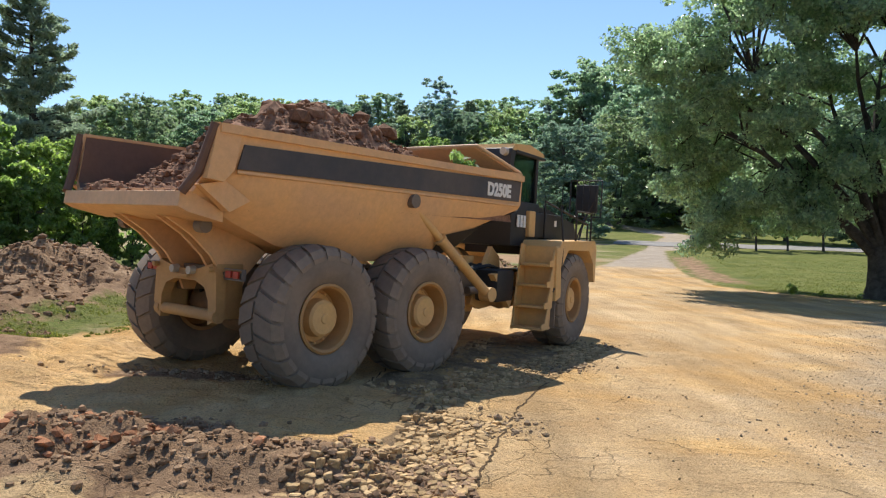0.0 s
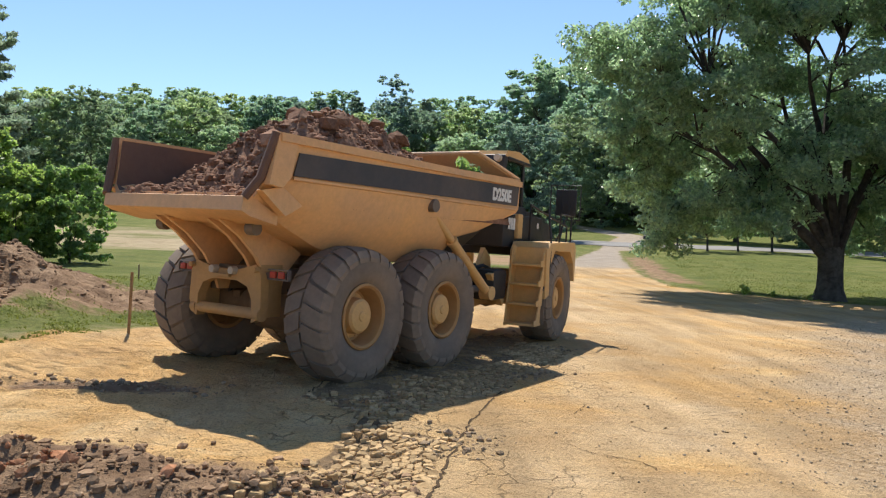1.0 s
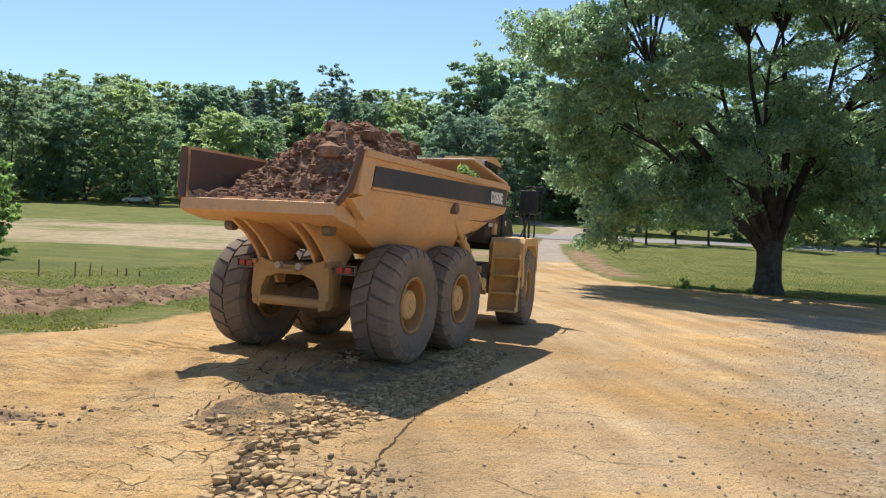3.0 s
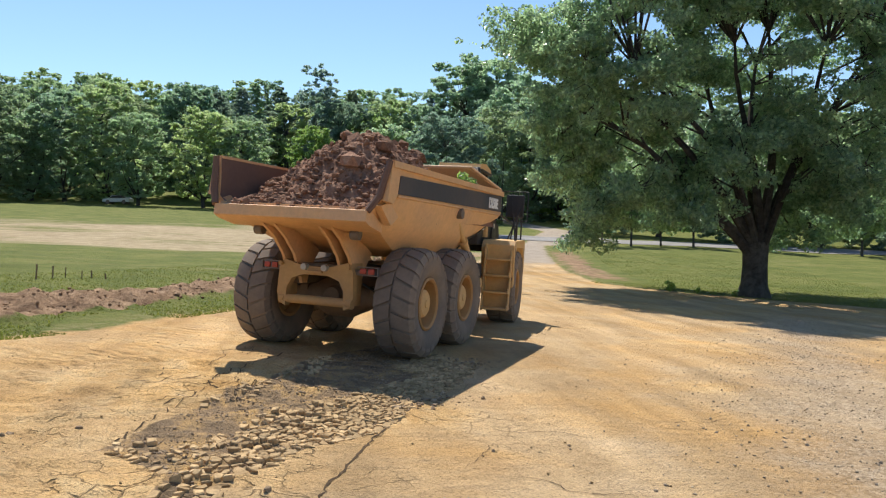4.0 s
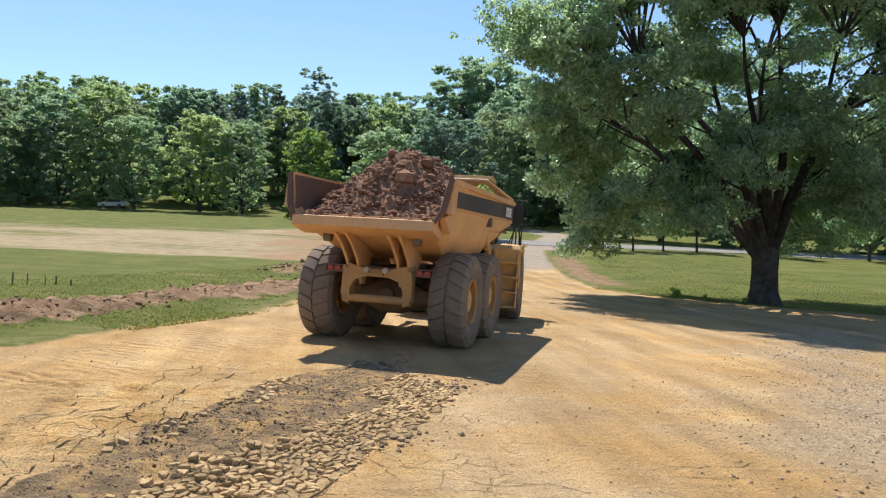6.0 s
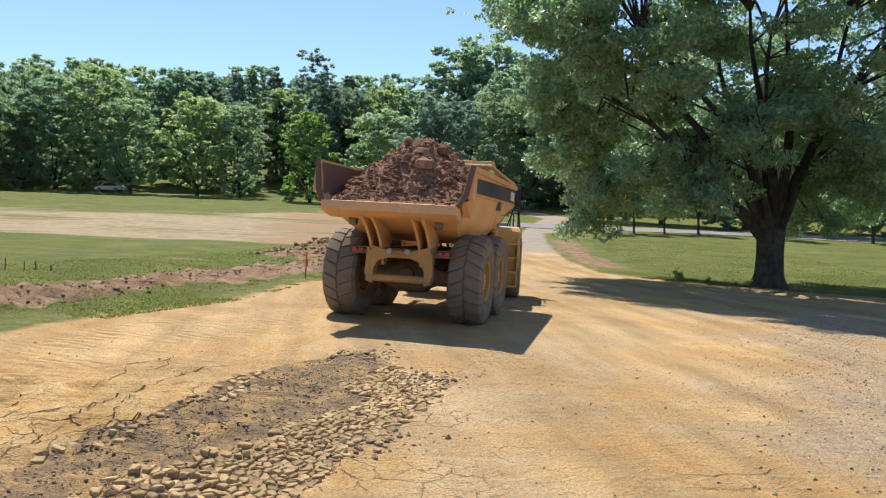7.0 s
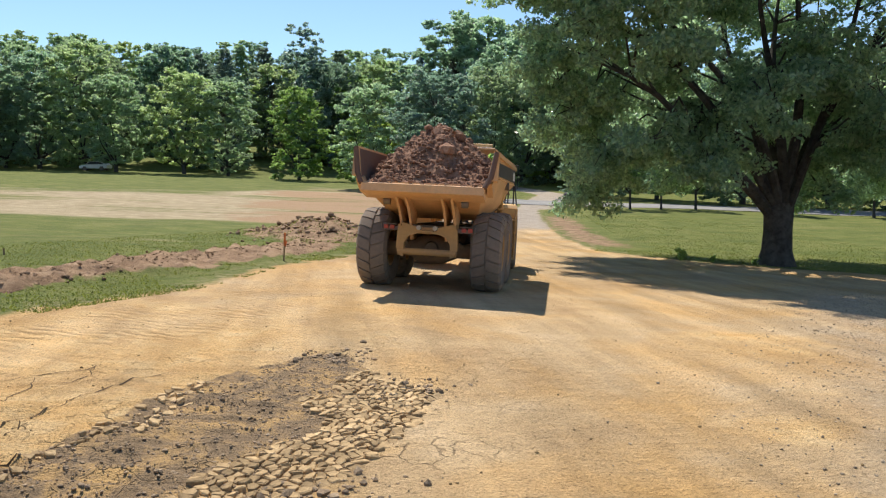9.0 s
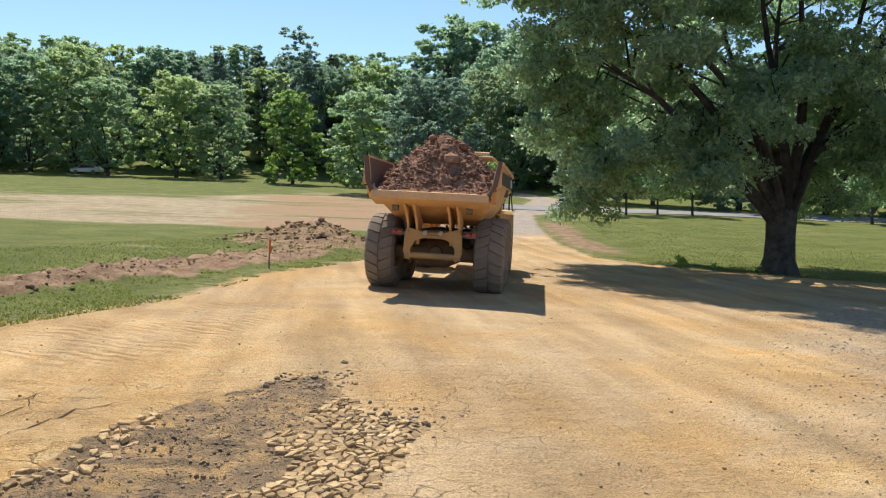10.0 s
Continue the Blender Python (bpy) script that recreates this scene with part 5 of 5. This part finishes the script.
scatter("debris", 300, lambda r, n: (-2.9 + r.normal(0, 0.7, n), 8.5 + r.normal(0, 0.16, n)), (0.015, 0.09), 88, CRUMB, "dark crumbled soil left on the packed dirt", 0.2, "soil")
scatter("gravel", 4500, gravel_xy, (0.010, 0.034), 86, GRAVEL, "grey-tan gravel at the road's edge", 0.1)


def crust_edge(r, n):
    k = r.randint(0, 4, n)
    x, y = np.array([1.95, 2.6, 1.8, 0.55])[k], np.array([14.3, 12.95, 10.5, 7.0])[k]
    return x + r.normal(0, 0.22, n), y + r.normal(0, 0.22, n)


def plates_bare(x, y):
    """1 where the crust has gone to crumbs, 0 where its plates still lie."""
    mid = np.interp(y, [9, 10.5, 12, 14.5], [-0.4, 0.7, 1.5, 2.1])
    return sm(0.75, 0.35, np.abs(mid - 0.35 - x + 0.5 * fbm(x, y, 0.7, 3, 19))) * sm(7.8, 9.4, y)


def patch_small(r, n):
    x, y = r.uniform(-1.6, 3.0, n), r.uniform(4.7, 14.6, n)
    k = patch_mask(x, y) * (0.75 + fbm(x, y, 0.6, 3, 17) + 0.5 * plates_bare(x, y)) > 0.55
    return x[k], y[k]


scatter("crumbled_crust", 30000, patch_small, (0.008, 0.036), 87, CRUMB, "crumbled grey-brown crust between the plates", 0.28, "soil")


scatter("crust_clods", 420, crust_edge, (0.02, 0.095), 89, CRUMB, "dark clods thrown up at the edge of the broken crust", 0.28, "soil")


def voronoi_plates(points, shrink):
    """Each point's cell, cut from a square by its neighbours, drawn in a little."""
    out = []
    for i, p in enumerate(points):
        d = points - p
        near = np.argsort((d ** 2).sum(1))[1:15]
        poly = [np.array(c) * 0.062 for c in ((-1, -1), (1, -1), (1, 1), (-1, 1))]
        for j in near:
            n = d[j]
            lim = (n @ n) / 2
            cut = []
            for a, b in zip(poly, poly[1:] + poly[:1]):
                da, db = a @ n - lim, b @ n - lim
                if da <= 0:
                    cut.append(a)
                if (da < 0) != (db < 0):
                    cut.append(a + (b - a) * (da / (da - db)))
            poly = cut
            if len(poly) < 3:
                break
        if len(poly) >= 3:
            out.append((p, [q * shrink for q in poly]))
    return out


def plate_build(b, poly, rng, h, at=(0, 0, 0)):
    n = len(poly)
    tx, ty = rng.uniform(-0.22, 0.22), rng.uniform(-0.22, 0.22)
    poly = [q * rng.uniform(0.82, 1.0) for q in poly]

    def z(q, base):
        return base + tx * q[0] + ty * q[1]
    rings = [[(q[0], q[1], -0.05) for q in poly], [(q[0], q[1], z(q, h * 0.6)) for q in poly], [(q[0] * 0.82, q[1] * 0.82, z(q, h) + rng.uniform(-0.004, 0.004)) for q in poly]]
    vs = [(x + at[0], y + at[1], w + at[2]) for ring in rings for x, y, w in ring]
    fs = [[k * n + i, k * n + (i + 1) % n, (k + 1) * n + (i + 1) % n, (k + 1) * n + i] for k in range(2) for i in range(n)] + [list(range(2 * n, 3 * n))]
    b.add(vs, fs)


def broken_crust():
    rng = random.Random(9)
    step, pts = 0.074, []
    for iy in range(int(10.2 / step)):
        for ix in range(int(4.8 / step)):
            x, y = -1.7 + (ix + 0.5 * (iy % 2)) * step + rng.uniform(-0.4, 0.4) * step, 4.7 + iy * step + rng.uniform(-0.4, 0.4) * step
            pts.append((x, y))
    pts = np.array(pts)
    m = patch_mask(pts[:, 0], pts[:, 1]) + 0.5 * fbm(pts[:, 0], pts[:, 1], 0.25, 2, 18)
    pts = pts[(m > 0.5) & (plates_bare(pts[:, 0], pts[:, 1]) + 0.25 * fbm(pts[:, 0], pts[:, 1], 0.2, 2, 21) < 0.55)]
    root = tagged(new("broken_crust"), "dried mud crust broken into loose plates in the road", "crust", kind="structure")
    cells = [(p, [q * (0.97 - 0.4 * rng.random() ** 2 * float(sm(0.6, -0.4, p[0] - 0.3 * (p[1] - 9)))) for q in poly]) for p, poly in voronoi_plates(pts, 0.92)]
    cells = [c for c in cells if rng.random() > 0.5 * float(sm(0.3, -0.3, c[0][0] - np.interp(c[0][1], [7, 9, 12, 14.5], [-0.2, 0.0, 1.2, 1.9])))]
    cells.sort(key=lambda c: abs(c[0][1] - 10.2) - 0.6 * c[0][0])
    rest = Build()
    for k, (p, poly) in enumerate(cells):
        z = float(land(*p) + relief(*p)) + 0.004
        h = rng.uniform(0.006, 0.020)
        if k < 300:
            b = Build()
            plate_build(b, poly, rng, h)
            part("plate", b, CLOD, root, at=pose(p[0], p[1], z), smooth=False)
        else:
            plate_build(rest, poly, rng, h, (p[0], p[1], z))
    ob = part("small_plates", rest, CLOD, root, smooth=False)
    tagged(ob, kind="stuff")


broken_crust()


# long cracks in the packed dirt
def crack(points, width, seed):
    rng = random.Random(seed)
    b, vs, fs, side = Build(), [], [], Vector((0, 0))
    fine = []
    for (x0, y0), (x1, y1) in zip(points, points[1:]):
        n = max(2, int(math.hypot(x1 - x0, y1 - y0) / 0.06))
        fine += [(x0 + (x1 - x0) * k / n + rng.gauss(0, 0.012), y0 + (y1 - y0) * k / n + rng.gauss(0, 0.012)) for k in range(n)]
    for i, (x, y) in enumerate(fine):
        a, c = fine[max(i - 1, 0)], fine[min(i + 1, len(fine) - 1)]
        d = Vector((c[0] - a[0], c[1] - a[1])).normalized()
        w = width * rng.uniform(0.3, 1.0) * min(1, 0.2 + i / 5, 0.2 + (len(fine) - 1 - i) / 5)
        for s in (-1, 1):
            px, py = x - d.y * w * s, y + d.x * w * s
            vs.append((px, py, ground_z(px, py) + 0.006))
    for i in range(len(fine) - 1):
        fs.append([2 * i, 2 * i + 1, 2 * i + 3, 2 * i + 2])
    b.add(vs, fs)
    ob = part("crack", b, CRACK, ground, smooth=False)
    return ob


CRACK = soil("crack_shade", [(0.3, (0.05, 0.032, 0.018)), (0.7, (0.12, 0.08, 0.045))], 20, 1.0, 0.002)
crack([(0.1, 4.6), (0.45, 6.4), (0.75, 7.7), (1.15, 9.0), (1.6, 10.1)], 0.014, 1)
crack([(-1.4, 10.7), (-0.8, 10.98), (-0.63, 11.14), (-0.48, 11.38), (-0.3, 11.91), (-0.19, 12.38), (0.05, 13.0), (0.5, 13.6)], 0.011, 2)
crack([(-0.48, 11.38), (-0.51, 10.92), (-0.29, 10.67), (-0.1, 10.93), (0.05, 11.2)], 0.009, 3)
crack([(-0.9, 8.6), (-0.72, 9.4), (-0.6, 10.1), (-0.51, 10.92)], 0.010, 4)
for k in range(9):
    rng = random.Random(100 + k)
    x, y = rng.uniform(0.4, 3.2), rng.uniform(4.6, 10.5)
    x += 0.3 * (y - 5)
    pts = [(x, y)]
    a = rng.uniform(0, 6.28)
    for _ in range(rng.randint(3, 6)):
        a += rng.uniform(-0.9, 0.9)
        pts.append((pts[-1][0] + 0.22 * math.cos(a), pts[-1][1] + 0.22 * math.sin(a)))
    crack(pts, 0.006, k)
for k in range(9):
    rng = random.Random(300 + k)
    x, y = rng.uniform(-1.8, -0.4), rng.uniform(8.3, 13)
    pts = [(x + 0.25 * (y - 10), y)]
    a = rng.uniform(0.3, 1.2)
    for _ in range(rng.randint(3, 7)):
        a += rng.uniform(-0.7, 0.7)
        pts.append((pts[-1][0] + 0.2 * math.cos(a), pts[-1][1] + 0.2 * math.sin(a)))
    crack(pts, 0.007, k)


# ---- motion ----
TRUCK_ROWS = [  # seconds, x, y on the slope, heading
    (0.0, -2.29, 8.99, -38.59), (0.5, -1.85, 9.56, -37.41), (1.0, -1.38, 10.14, -36.2), (1.5, -0.96, 10.7, -34.98), (2.0, -0.55, 11.28, -33.68),
    (2.5, -0.12, 11.91, -32.33), (3.0, 0.26, 12.58, -31.11), (4.5, 1.40, 14.67, -27.3), (5.0, 1.74, 15.38, -26.04), (6.5, 2.71, 17.55, -22.6),
    (7.0, 3.03, 18.3, -21.36), (7.5, 3.33, 19.05, -20.37), (8.0, 3.61, 19.8, -19.54), (8.5, 3.87, 20.55, -18.78), (9.0, 4.13, 21.31, -18.09),
    (9.5, 4.37, 22.07, -17.53), (10.0, 4.63, 22.84, -17.06)]


def motions():
    base = pose(0, 0, EYE, TILT, LEAN, TURN)
    rows = [(t, base @ pose(x, y, -EYE, 0, 0, a)) for t, x, y, a in TRUCK_ROWS]
    walk(truck, rows)
    walk(load, rows)
    walk(clods, rows)
    walk(tuft, [(t, m @ pose(0.75, 2.95, 2.42, 20, 15, 40) @ Matrix.Diagonal((0.6, 0.6, 0.6, 1))) for t, m in rows])
    ts = [r[0] for r in TRUCK_ROWS]
    gone = [0.0]
    for p, q in zip(TRUCK_ROWS, TRUCK_ROWS[1:]):
        gone.append(gone[-1] + math.hypot(q[1] - p[1], q[2] - p[2]))
    fine = [0.25 * k for k in range(41)]
    bend = {t: float(np.interp(t, [0, 3, 10], [9.5, 8.0, 3.5])) for t in fine}

    def joint(t):
        return pose(0, PIVOT, 0, 0, 0, bend[t])
    walk(front, [(t, joint(t)) for t in fine])
    for k, (w, y, s, on_front) in enumerate(wheels):
        rolled = []
        for t in fine:
            turn = -math.degrees(float(np.interp(t, ts, gone)) / TYRE_R) + 17 * k
            place = pose(s * TRACK, y - (PIVOT if on_front else 0), HUB_Z) @ pose(0, 0, 0, turn) @ (Matrix() if s > 0 else pose(0, 0, 0, 0, 0, 180))
            rolled.append((t, joint(t) @ place if on_front else place))
        walk(w, rolled)


motions()
